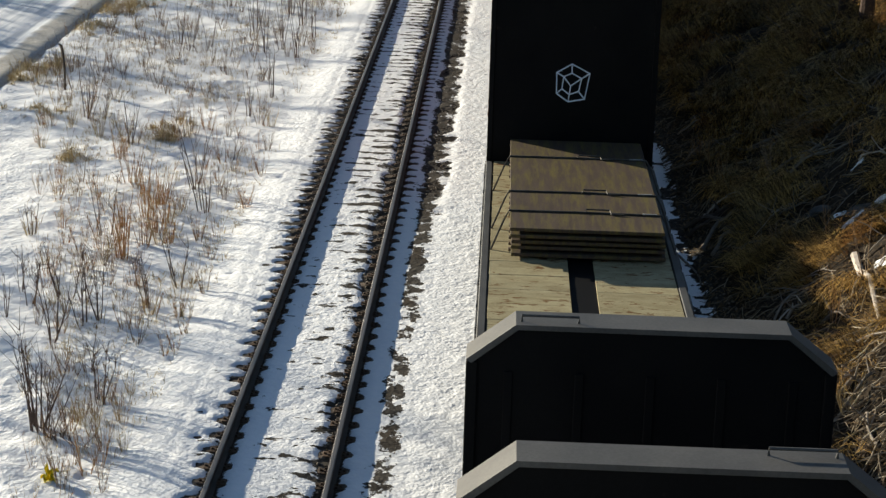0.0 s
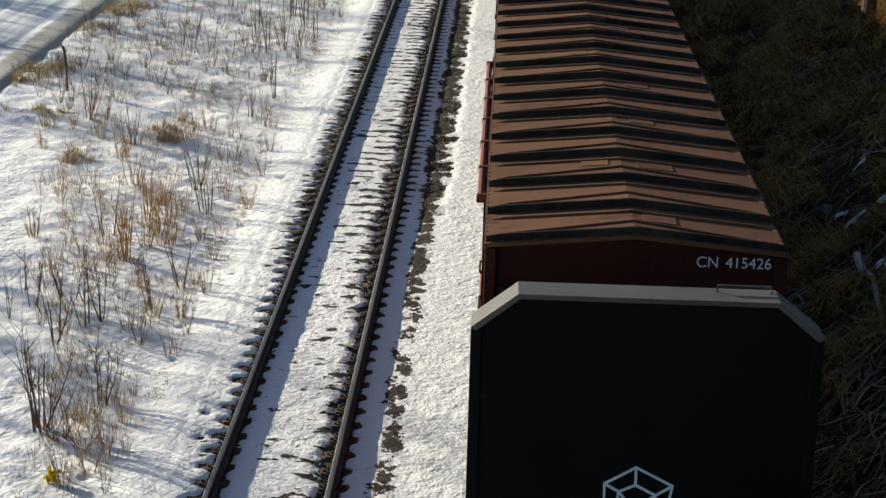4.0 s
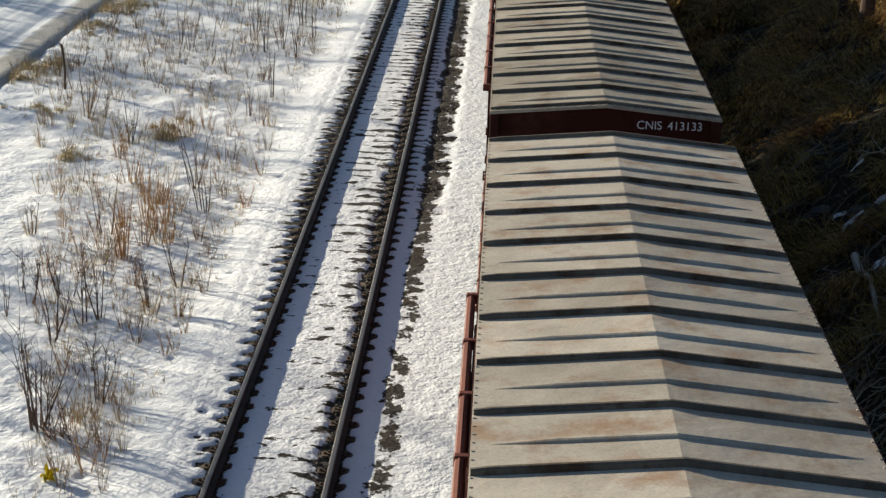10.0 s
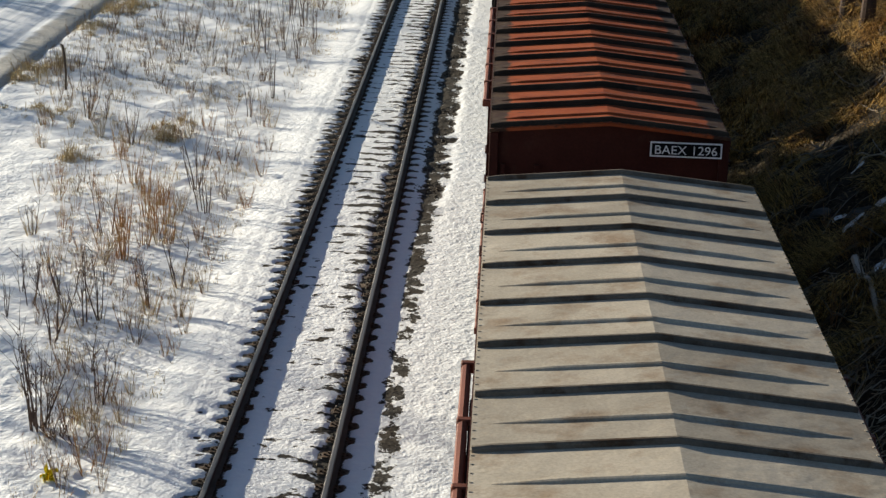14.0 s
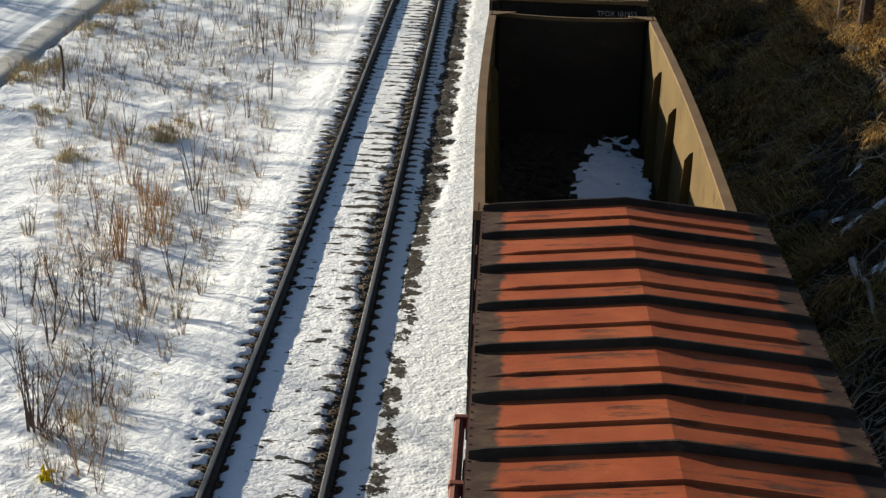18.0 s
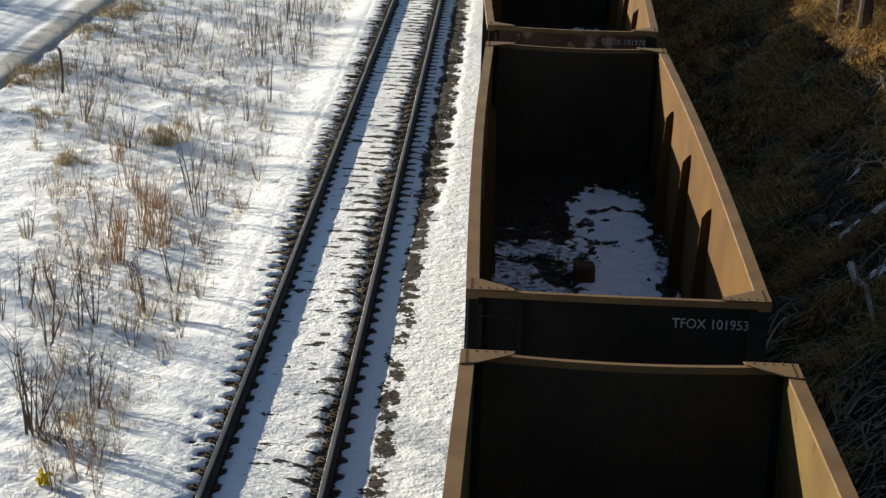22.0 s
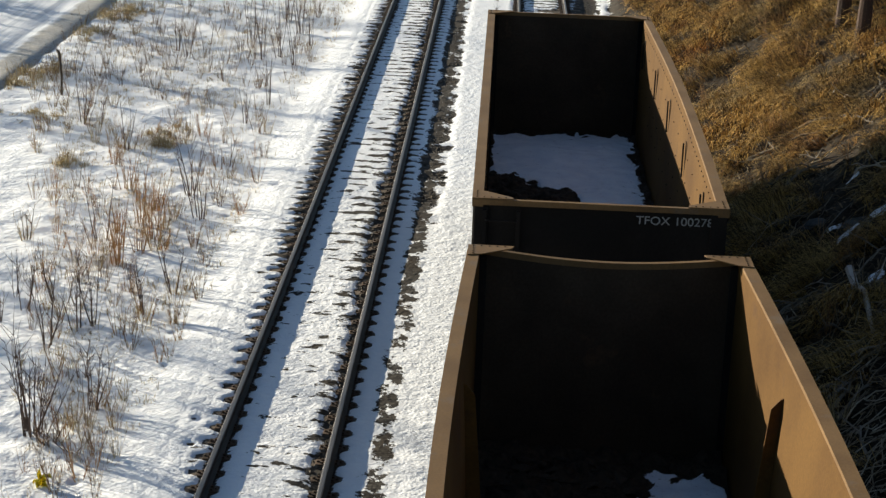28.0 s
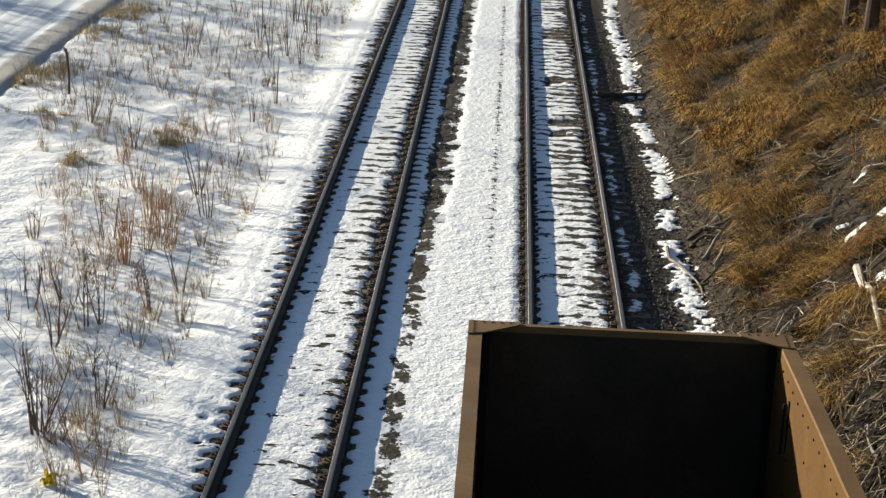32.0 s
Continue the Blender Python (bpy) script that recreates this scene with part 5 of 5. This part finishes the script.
def blades(name, x, y, z, heading, length, width, rise, droop, material, label, category, kind="stuff"):
    """Many grass blades in one mesh: root, bend and tip of each from arrays."""
    dx, dy = np.cos(heading), np.sin(heading)
    sx, sy = -dy * width / 2, dx * width / 2
    mx, my, mz = x + dx * length * 0.5 * np.cos(rise), y + dy * length * 0.5 * np.cos(rise), z + length * 0.5 * np.sin(rise)
    tx, ty, tz = mx + dx * length * 0.5 * np.cos(rise - droop), my + dy * length * 0.5 * np.cos(rise - droop), mz + length * 0.5 * np.sin(rise - droop)
    v = np.stack([np.stack([x - sx, y - sy, z], -1), np.stack([x + sx, y + sy, z], -1), np.stack([mx + sx * 0.8, my + sy * 0.8, mz], -1), np.stack([mx - sx * 0.8, my - sy * 0.8, mz], -1), np.stack([tx, ty, tz], -1)], 1).reshape(-1, 3)
    k = np.arange(len(x)) * 5
    me = bpy.data.meshes.new(name)
    loops = np.stack([k, k + 1, k + 2, k + 3, k + 3, k + 2, k + 4], -1).astype(np.int32)
    me.vertices.add(len(v))
    me.vertices.foreach_set("co", v.astype(np.float32).ravel())
    me.loops.add(loops.size)
    me.loops.foreach_set("vertex_index", loops.ravel())
    me.polygons.add(2 * len(x))
    me.polygons.foreach_set("loop_start", np.stack([np.arange(len(x)) * 7, np.arange(len(x)) * 7 + 4], -1).astype(np.int32).ravel())
    me.update(calc_edges=True)
    me.validate()
    me.materials.append(material)
    return tagged(new(name, me), label, category, kind=kind)


rng = np.random.default_rng(5)


def tufts(cx, cy, per, spread):
    x = np.repeat(cx, per) + rng.normal(0, spread, len(cx) * per)
    y = np.repeat(cy, per) + rng.normal(0, spread, len(cx) * per)
    return x, y


# dry grass on the bank: clumps combed downhill, sparse where litter covers the earth
n = 30000
cx, cy = 2.5 + 8.4 * rng.random(n) ** 1.1, 19.5 + 50 * rng.random(n) ** 1.15
cover_there = field(cx + 0.3 * cy, cy - 0.3 * cx, 0.9, 81, 4) - 0.06 + 0.16 * smooth(cy, 26, 36) + 0.06 * smooth(cx, 3.0, 4.2)
keep = (cover_there > 0.53 + 0.10 * rng.random(n)) & (cx > 2.55 + 0.9 * field(cx * 0, cy, 1.6, 83))
cx, cy = cx[keep], cy[keep]
big = rng.uniform(0.55, 1.25, len(cx))
comb = np.pi + 0.25 + (field(cx, cy, 1.3, 84, 2) - 0.5) * 3.2
x, y = tufts(cx, cy, 11, 0.07)
h = np.repeat(comb, 11) + rng.normal(0, 0.45, len(x))
size = np.repeat(big, 11)
blades("bank_grass", x, y, lie(x, y) - 0.01, h, size * rng.uniform(0.25, 0.75, len(x)), rng.uniform(0.006, 0.013, len(x)) * (0.75 + (y - 20) / 26), rng.uniform(0.15, 1.05, len(x)), rng.uniform(0.4, 1.3, len(x)), bank_straw, "matted golden brown dry grass on the bank", "grass")
# dead leaves and stalk bits littered between the clumps
n = 16000
x, y = 2.25 + 4.6 * rng.random(n) ** 1.4, 20.0 + 34 * rng.random(n) ** 1.5
h = rng.uniform(0, 2 * np.pi, n)
litter_mat = stalk("leaf_litter", (0.035, 0.023, 0.012), (0.25, 0.17, 0.09))
blades("leaf_litter", x, y, lie(x, y) + 0.01, h, rng.uniform(0.05, 0.22, n), rng.uniform(0.008, 0.045, n), rng.uniform(0.0, 0.7, n), rng.uniform(0.2, 0.9, n), litter_mat, "brown dead leaves and broken stalks on the bank", "leaf litter")
# tufts in the field
cx, cy = -6.1 - 7.9 * rng.random(5600), 20.5 + 44 * rng.random(5600)
keep = (field(cx, cy, 1.5, 82) + 0.06 * smooth(cx, -6.5, -8.5) > 0.46) & (cx > -6.6 - (cy - 20) * 0.21)
x, y = tufts(cx[keep], cy[keep], 6, 0.05)
h = rng.uniform(0, 2 * np.pi, len(x))
blades("field_grass", x, y, lie(x, y) - 0.01, h, rng.uniform(0.05, 0.24, len(x)), rng.uniform(0.006, 0.012, len(x)), rng.uniform(0.3, 1.4, len(x)), rng.uniform(0.2, 1.3, len(x)), straw, "short dry grass poking through the snow", "grass")
for cxy, r, count, tall in (((-13.25, 49.2), 0.38, 420, 0.75), ((-13.5, 47.6), 0.22, 240, 0.55), ((-12.1, 44.2), 0.28, 260, 0.35), ((-10.5, 39.7), 0.20, 240, 0.5), ((-8.94, 41.7), 0.24, 320, 0.55), ((-8.7, 43.2), 0.26, 240, 0.35), ((-12.8, 59.6), 0.4, 360, 0.7), ((-13.5, 58.4), 0.35, 300, 0.6), ((-13.4, 55.3), 0.4, 320, 0.6), ((-7.2, 25.0), 0.2, 90, 0.3)):
    count = int(count * (1.9 if cxy[0] < -12 else 1.3))
    k = max(count // 26, 6)
    ox, oy, big = rng.normal(0, r * 1.2, k), rng.normal(0, r * 1.5, k), rng.uniform(0.35, 1.0, k)
    pick = rng.integers(0, k, count)
    x, y = cxy[0] + ox[pick] + rng.normal(0, 0.05, count), cxy[1] + oy[pick] + rng.normal(0, 0.06, count)
    h = rng.uniform(0, 2 * np.pi, count)
    blades("grass_tuft", x, y, lie(x, y) - 0.02, h, 1.25 * tall * big[pick] * rng.uniform(0.35, 1.0, count), rng.uniform(0.008, 0.015, count), rng.uniform(0.35, 1.45, count), rng.uniform(0.1, 1.5, count), straw, "tan dry grass tuft in the snow", "grass")

# loose ballast stones
n = 30000
x, y = np.where(rng.random(n) < 0.5, rng.uniform(-5.3, -2.3, n), rng.uniform(-1.25, 2.65, n)), 19.5 + 42 * rng.random(n) ** 1.3
cov, _ = snow_cover(x, y)
keep = cov < 0.32
for r in RAIL_X:
    keep &= np.abs(x - r) > 0.1
x, y = x[keep], y[keep]
size = rng.uniform(0.014, 0.036, len(x))
oct_v = np.array([(1, 0, 0), (-1, 0, 0), (0, 1, 0), (0, -1, 0), (0, 0, 0.8), (0, 0, -0.8)], float)
jit = 1 + rng.uniform(-0.35, 0.35, (len(x), 6, 3))
spin = rng.uniform(0, 2 * np.pi, len(x))
v = oct_v[None] * jit * size[:, None, None]
v = np.stack([v[..., 0] * np.cos(spin)[:, None] - v[..., 1] * np.sin(spin)[:, None], v[..., 0] * np.sin(spin)[:, None] + v[..., 1] * np.cos(spin)[:, None], v[..., 2]], -1)
v += np.stack([x, y, lie(x, y) + size * 0.3], -1)[:, None, :]
k = (np.arange(len(x)) * 6)[:, None, None]
tri = np.array([(0, 2, 4), (2, 1, 4), (1, 3, 4), (3, 0, 4), (2, 0, 5), (1, 2, 5), (3, 1, 5), (0, 3, 5)])[None] + k
stones_mat = stalk("ballast_stone", (0.045, 0.038, 0.03), (0.22, 0.19, 0.155), 0.9)
tagged(raw("ballast_stones", v.reshape(-1, 3).tolist(), tri.reshape(-1, 3).tolist(), stones_mat), "loose dark ballast stones along the tracks", "gravel", kind="stuff")


# ---- dead wood on the bank ----
def bough(name, a, b, r, material, label, sag=0.06, forks=2, lift=0.04, category="branch", group=""):
    """A lying branch from a to b in plan, following the ground, with forks."""
    n = 9
    pts = []
    for i in range(n):
        t = i / (n - 1)
        x, y = a[0] + (b[0] - a[0]) * t, a[1] + (b[1] - a[1]) * t
        x, y = x + sag * math.sin(t * 5 + a[1]), y + sag * math.cos(t * 6 + a[0])
        pts.append(Vector((x, y, z_at(x, y) + r * 0.6 + lift * math.sin(math.pi * t) * 2)))
    o = pts[0].copy()
    ob = part(name, rod(bmesh.new(), [p - o for p in pts], [r * (1 - 0.65 * i / (n - 1)) for i in range(n)], 7), material)
    ob.location = o
    tagged(ob, label, category, group)
    for k in range(forks):
        i = random.randint(2, n - 3)
        d = Vector((random.uniform(-0.5, 0.5), random.uniform(-0.5, 0.5), random.uniform(0.05, 0.3)))
        q = [pts[i] - o, pts[i] - o + d * 0.5, pts[i] - o + d + Vector((0, 0, random.uniform(-0.15, 0.1)))]
        part("fork", rod(bmesh.new(), q, [r * 0.55, r * 0.4, r * 0.15], 6), material, ob)
    return ob


bough("log", (1.02, 48.7), (2.45, 49.3), 0.09, dark_wood, "dark log lying across the ballast by the rail", 0.01, 0, 0.0, "log")
bough("fallen_pole", (5.26, 40.19), (7.3, 42.1), 0.07, dark_wood, "long dark fallen trunk lying on the bank", 0.02, 1, 0.06, "log")
bough("fallen_pole", (6.15, 40.15), (7.4, 41.1), 0.085, dark_wood, "thick dark fallen trunk lying on the bank", 0.02, 1, 0.03, "log")
bough("birch_log", (4.45, 29.7), (4.25, 26.6), 0.075, birch, "pale peeling birch log lying on the bank", 0.03, 0, 0.0, "log")
bough("curved_branch", (1.92, 35.0), (2.16, 31.9), 0.035, grey_wood, "curved pale branch lying on snow by the track", 0.14, 0, 0.02)
for a, b, r in (((2.35, 40.0), (4.6, 37.6), 0.03), ((3.5, 38.6), (4.6, 40.6), 0.028), ((4.5, 39.0), (6.3, 37.7), 0.035), ((2.4, 33.9), (3.3, 35.0), 0.045), ((2.5, 33.2), (3.2, 34.1), 0.04), ((3.2, 24.6), (3.85, 25.3), 0.025), ((3.3, 24.2), (4.0, 24.9), 0.022), ((3.6, 22.8), (3.5, 24.0), 0.024), ((3.0, 28.5), (4.0, 29.6), 0.02), ((4.4, 35.4), (5.0, 36.6), 0.035), ((4.2, 35.3), (5.3, 35.2), 0.03)):
    bough("fallen_branch", a, b, r, grey_wood, "weathered grey branch lying in dry grass", 0.06, 2, 0.05, "branch", "branches on the bank")
bough("fallen_branch", (3.62, 41.36), (6.21, 37.68), 0.032, dark_wood, "long thin dark pole lying in dry grass", 0.05, 2, 0.05, "branch", "branches on the bank")
bough("fallen_branch", (3.79, 38.67), (5.84, 37.23), 0.035, grey_wood, "long weathered pole lying in dry grass", 0.05, 2, 0.05, "branch", "branches on the bank")
bough("fallen_branch", (2.34, 35.53), (3.14, 35.01), 0.060, dark_wood, "dark rotten log by the foot of the bank", 0.05, 2, 0.05, "branch", "branches on the bank")
bough("fallen_branch", (2.33, 34.98), (2.69, 34.83), 0.045, dark_wood, "dark rotten log by the foot of the bank", 0.05, 2, 0.05, "branch", "branches on the bank")
bough("fallen_branch", (3.21, 28.41), (3.71, 28.42), 0.028, grey_wood, "curved pale branch in dry grass", 0.05, 2, 0.05, "branch", "branches on the bank")
bough("fallen_branch", (3.65, 28.02), (4.30, 26.55), 0.025, grey_wood, "thin pale branch in dry grass", 0.05, 2, 0.05, "branch", "branches on the bank")
bough("fallen_branch", (3.30, 24.70), (3.77, 24.75), 0.035, grey_wood, "pale broken branch in leaf litter", 0.05, 2, 0.05, "branch", "branches on the bank")
bough("fallen_branch", (3.38, 25.01), (3.82, 25.29), 0.030, grey_wood, "pale broken branch in leaf litter", 0.05, 2, 0.05, "branch", "branches on the bank")
bough("fallen_branch", (2.30, 54.68), (3.15, 53.58), 0.050, dark_wood, "dark stick lying on bare earth", 0.05, 2, 0.05, "branch", "branches on the bank")
bough("fallen_branch", (2.18, 32.59), (3.06, 32.80), 0.030, dark_wood, "dark branch lying on leaf litter", 0.05, 2, 0.05, "branch", "branches on the bank")
bough("fallen_branch", (5.56, 38.80), (5.96, 36.67), 0.030, grey_wood, "pale branch in a tangle of dead wood", 0.05, 2, 0.05, "branch", "branches on the bank")
bough("fallen_branch", (5.20, 37.10), (5.71, 37.05), 0.030, grey_wood, "pale branch in a tangle of dead wood", 0.05, 2, 0.05, "branch", "branches on the bank")
for k in range(75):
    x, y = 2.5 + 5.0 * random.random(), 21.5 + 30 * random.random() ** 1.2
    a, ln = random.uniform(-0.9, 1.1), random.uniform(0.5, 1.6)
    bough("fallen_branch", (x, y), (x + ln * math.cos(a), y + ln * math.sin(a)), random.uniform(0.008, 0.024), random.choice((grey_wood, grey_wood, dark_wood, birch)), "thin dead branch lying in dry grass", 0.07, random.randint(1, 3), 0.05, "branch", "branches on the bank")
# twigs too many to count
n = 2600
bx, by, a, ln = 2.45 + 4.4 * rng.random(n) ** 1.2, 20.5 + 30 * rng.random(n) ** 1.7, np.where(rng.random(n) < 0.6, rng.normal(0.7, 0.5, n), rng.uniform(0, 6.283, n)), rng.uniform(0.12, 0.6, n)
px = np.stack([bx + ln * t * np.cos(a) for t in (0, 0.5, 1)], -1)
py = np.stack([by + ln * t * np.sin(a) + 0.04 * np.sin(t * 7 + bx * 9) for t in (0, 0.5, 1)], -1)
pz = lie(px, py) + rng.uniform(0.02, 0.09, (n, 3))
bm = bmesh.new()
for k in range(n):
    rod(bm, [(px[k, i], py[k, i], pz[k, i]) for i in range(3)], [0.008, 0.007, 0.004], 4)
tagged(part("twigs", bm, stalk("twig_grey", (0.07, 0.052, 0.036), (0.38, 0.31, 0.22))), "scattered grey twigs in the bank grass", "twigs", kind="stuff")

# paler, longer sticks strewn over the near litter
n = 110
bx, by, a, ln = 2.8 + 2.0 * rng.random(n), 21.5 + 7.5 * rng.random(n), np.where(rng.random(n) < 0.7, rng.normal(0.5, 0.6, n), rng.uniform(0, 6.283, n)), rng.uniform(0.25, 0.8, n)
bm = bmesh.new()
for k in range(n):
    run = [(bx[k] + ln[k] * t * math.cos(a[k]), by[k] + ln[k] * t * math.sin(a[k]) + 0.05 * math.sin(t * 6 + k)) for t in (0, 0.35, 0.7, 1)]
    lift = lie(np.array([q[0] for q in run]), np.array([q[1] for q in run])) + 0.07
    rod(bm, [(q[0], q[1], float(z)) for q, z in zip(run, lift)], [0.011, 0.010, 0.008, 0.004], 5)
tagged(part("dead_sticks", bm, stalk("pale_stick", (0.16, 0.12, 0.08), (0.55, 0.47, 0.36))), "pale dead sticks strewn over brown litter", "sticks", kind="stuff")

# tangles of dry brush on the bank
for k in range(16):
    shrub(2.8 + 4.2 * random.random(), 23.0 + 26 * random.random(), random.uniform(0.45, 0.8), 9, "tangle of rusty dry brush on the bank", bark_red, 0.8, 4, "brush on the bank")
# upright dry stalks on the bank
for k in range(26):
    y = 22 + 26 * random.random()
    x = 2.9 + 3.2 * random.random()
    w = new("dry_weed", weed_kinds[random.randrange(7)])
    w.matrix_basis = pose(x, y, z_at(x, y), 0, 0, random.uniform(0, 360)) @ Matrix.Scale(random.uniform(0.8, 1.5), 4)
    tagged(w, "dry weed standing on the grassy bank", "weed", "weeds on the bank")


# ---- trees ----
def bare_tree(x, y, height, r, label, seed, limbs=13):
    """A leafless tree: tapered trunk, limbs, and a crown of many fine twigs."""
    rnd = random.Random(seed)
    t = thing("bare_tree", label, "tree", "bare trees", (x, y, z_at(x, y) - 0.08))
    bm = bmesh.new()
    pts, p = [], Vector((0, 0, 0))
    for k in range(9):
        pts.append(p.copy())
        p = p + Vector((rnd.uniform(-0.02, 0.02) * height / 8, rnd.uniform(-0.02, 0.02) * height / 8, height / 8))
    radii = [r * 1.25] + [r * (1 - 0.9 * k / 8) for k in range(1, 9)]
    part("trunk", rod(bm, pts, radii, 12), trunk_bark, t)
    twig = bmesh.new()
    for k in range(limbs):
        f = 0.28 + 0.7 * (k + rnd.random()) / limbs
        i = min(int(f * 8), 7)
        q = pts[i].lerp(pts[i + 1], f * 8 - i)
        a = rnd.uniform(0, math.tau)
        ln = height * (0.32 * (1.15 - f) + 0.07)
        bm = bmesh.new()
        lp = stem(bm, q, ln, (math.cos(a) * 1.1, math.sin(a) * 1.1), r * 0.42 * (1.1 - f), 5, 6, rnd)
        for j in range(9):
            u = rnd.randint(1, 4)
            b = lp[u].lerp(lp[u + 1], rnd.random())
            sp = stem(twig, b, ln * rnd.uniform(0.25, 0.5), (rnd.uniform(-1, 1), rnd.uniform(-1, 1)), 0.014, 3, 4, rnd)
            for w in range(3):
                stem(twig, sp[rnd.randint(1, 3)], ln * rnd.uniform(0.10, 0.22), (rnd.uniform(-1, 1), rnd.uniform(-1, 1)), 0.008, 2, 3, rnd)
        part("limb", bm, trunk_bark, t)
    part("crown", twig, bark_dark, t, "fine leafless twigs")
    return t


trunk_bark = surf("trunk_bark", (0.040, 0.026, 0.019), (0.085, 0.050, 0.034), 0.9, 0, 4, 22, 0.9, 0.02, third=(0.06, 0.045, 0.035), stretch=(1, 1, 0.3))
for k, (x, y, h, r) in enumerate(((6.75, 42.9, 11.0, 0.15), (6.66, 45.0, 11.5, 0.15), (6.55, 49.8, 10.0, 0.10), (8.2, 51.0, 11.0, 0.2), (9.5, 46.0, 12.0, 0.2))):
    bare_tree(x, y, h, r, "leafless tree with rough reddish brown bark on the bank", 900 + k)
for k in range(11):
    x, y = (-29.0 if k % 2 else -44.0) - random.uniform(0, 5), 58.0 + 2.4 * k + random.uniform(-1.0, 1.0)
    bare_tree(x, y, random.uniform(7.0, 9.5), 0.20, "unseen leafless tree beyond the road, added for its shadow", 950 + k, 18)

# more trees out of view, placed so their crowns dim the near snow field
for k, (x, y) in enumerate(((-30.5, 42.0), (-33.0, 46.5), (-29.5, 46.0))):
    bare_tree(x, y, random.uniform(9.0, 11.0), 0.16, "unseen leafless tree beyond the road, added for its shadow", 980 + k, 15)

# trees out of view up the bank, added to hold sky light off the slope
for k in range(12):
    bare_tree(10.5 + 2.6 * (k % 3) + random.uniform(-0.8, 0.8), 20.0 + 3.6 * k + random.uniform(-1.0, 1.0), random.uniform(10.0, 13.0), 0.19, "unseen leafless tree up the bank, added to block sky light", 1000 + k, 18)


# ---- stones on the bank ----
def bank_stone(x, y, rx, ry, rz, turn, label):
    """A weathered boulder, sunk into the bank."""
    bm = bmesh.new()
    bmesh.ops.create_icosphere(bm, subdivisions=3, radius=1.0)
    for v in bm.verts:
        d = v.co.copy()
        lump = 1 + 0.20 * math.sin(d.x * 3.1 + x) * math.cos(d.y * 2.7 + y) + 0.10 * math.sin(d.z * 6.0 + d.x * 4.0)
        v.co = Vector((d.x * rx * lump, d.y * ry * lump, max(d.z, -0.4) * rz * lump))
    ob = part("bank_stone", bm, stone_grey)
    ob.location, ob.rotation_euler = (x, y, z_at(x, y) + rz * 0.1), (0.1, -0.3, radians(turn))
    return tagged(ob, label, "stone", "stones on the bank")


stone_grey = surf("bank_stone", (0.055, 0.055, 0.055), (0.13, 0.125, 0.115), 0.9, 0, 3, 26, 0.6, 0.01, third=(0.085, 0.09, 0.05), spec=0.1)
for x, y, rx, ry, rz, turn in ((4.25, 32.35, 0.20, 0.11, 0.07, 20), (4.82, 31.6, 0.22, 0.12, 0.08, 10), (4.12, 30.35, 0.20, 0.10, 0.06, -8), (5.95, 40.5, 0.22, 0.15, 0.08, 30)):
    bank_stone(x, y, rx, ry, rz, turn, "grey stone sunk in dry grass beside a snow patch")

# ---- small things in the field ----
stump = part("broken_stake", rod(bmesh.new(), [(0, 0, -0.05), (0.01, 0, 0.45), (-0.02, 0, 0.85), (-0.06, 0.02, 1.10), (-0.11, 0.02, 1.14)], [0.035, 0.03, 0.03, 0.035, 0.02], 7), dark_wood)
stump.location = (-12.16, 46.6, z_at(-12.16, 46.6))
tagged(stump, "dark broken stake standing in the snow", "stake")
yellow = surf("yellow_plastic", (0.62, 0.52, 0.03), (0.75, 0.64, 0.06), 0.4, 0, 6, 40, 0.3, 0.004)
bm = bmesh.new()
n = 9
grid = [[bm.verts.new((0.15 * (i / n - 0.5) * (1 + 0.3 * math.sin(j)), 0.05 * math.sin(i * 1.1 + j * 0.8) + 0.02 * math.cos(j * 2.1), 0.19 * j / n + 0.03 * math.sin(i * 1.7))) for j in range(n + 1)] for i in range(n + 1)]
for i in range(n):
    for j in range(n):
        bm.faces.new((grid[i][j], grid[i + 1][j], grid[i + 1][j + 1], grid[i][j + 1]))
bmesh.ops.solidify(bm, geom=list(bm.faces), thickness=0.006)
bag = part("plastic_bag", bm, yellow)
bag.location, bag.rotation_euler = (-7.0, 22.68, z_at(-7.0, 22.68) + 0.0), (0, 0.4, 0.3)
tagged(bag, "crumpled yellow plastic bag caught on a weed", "bag")


def motions():
    """All the cars roll towards the bridge as one train."""
    for car, y0 in cars:
        walk(car, [(t, pose(car.location.x, y0 - speed_sum(t), car.location.z)) for t in ROLL_TIMES])


motions()
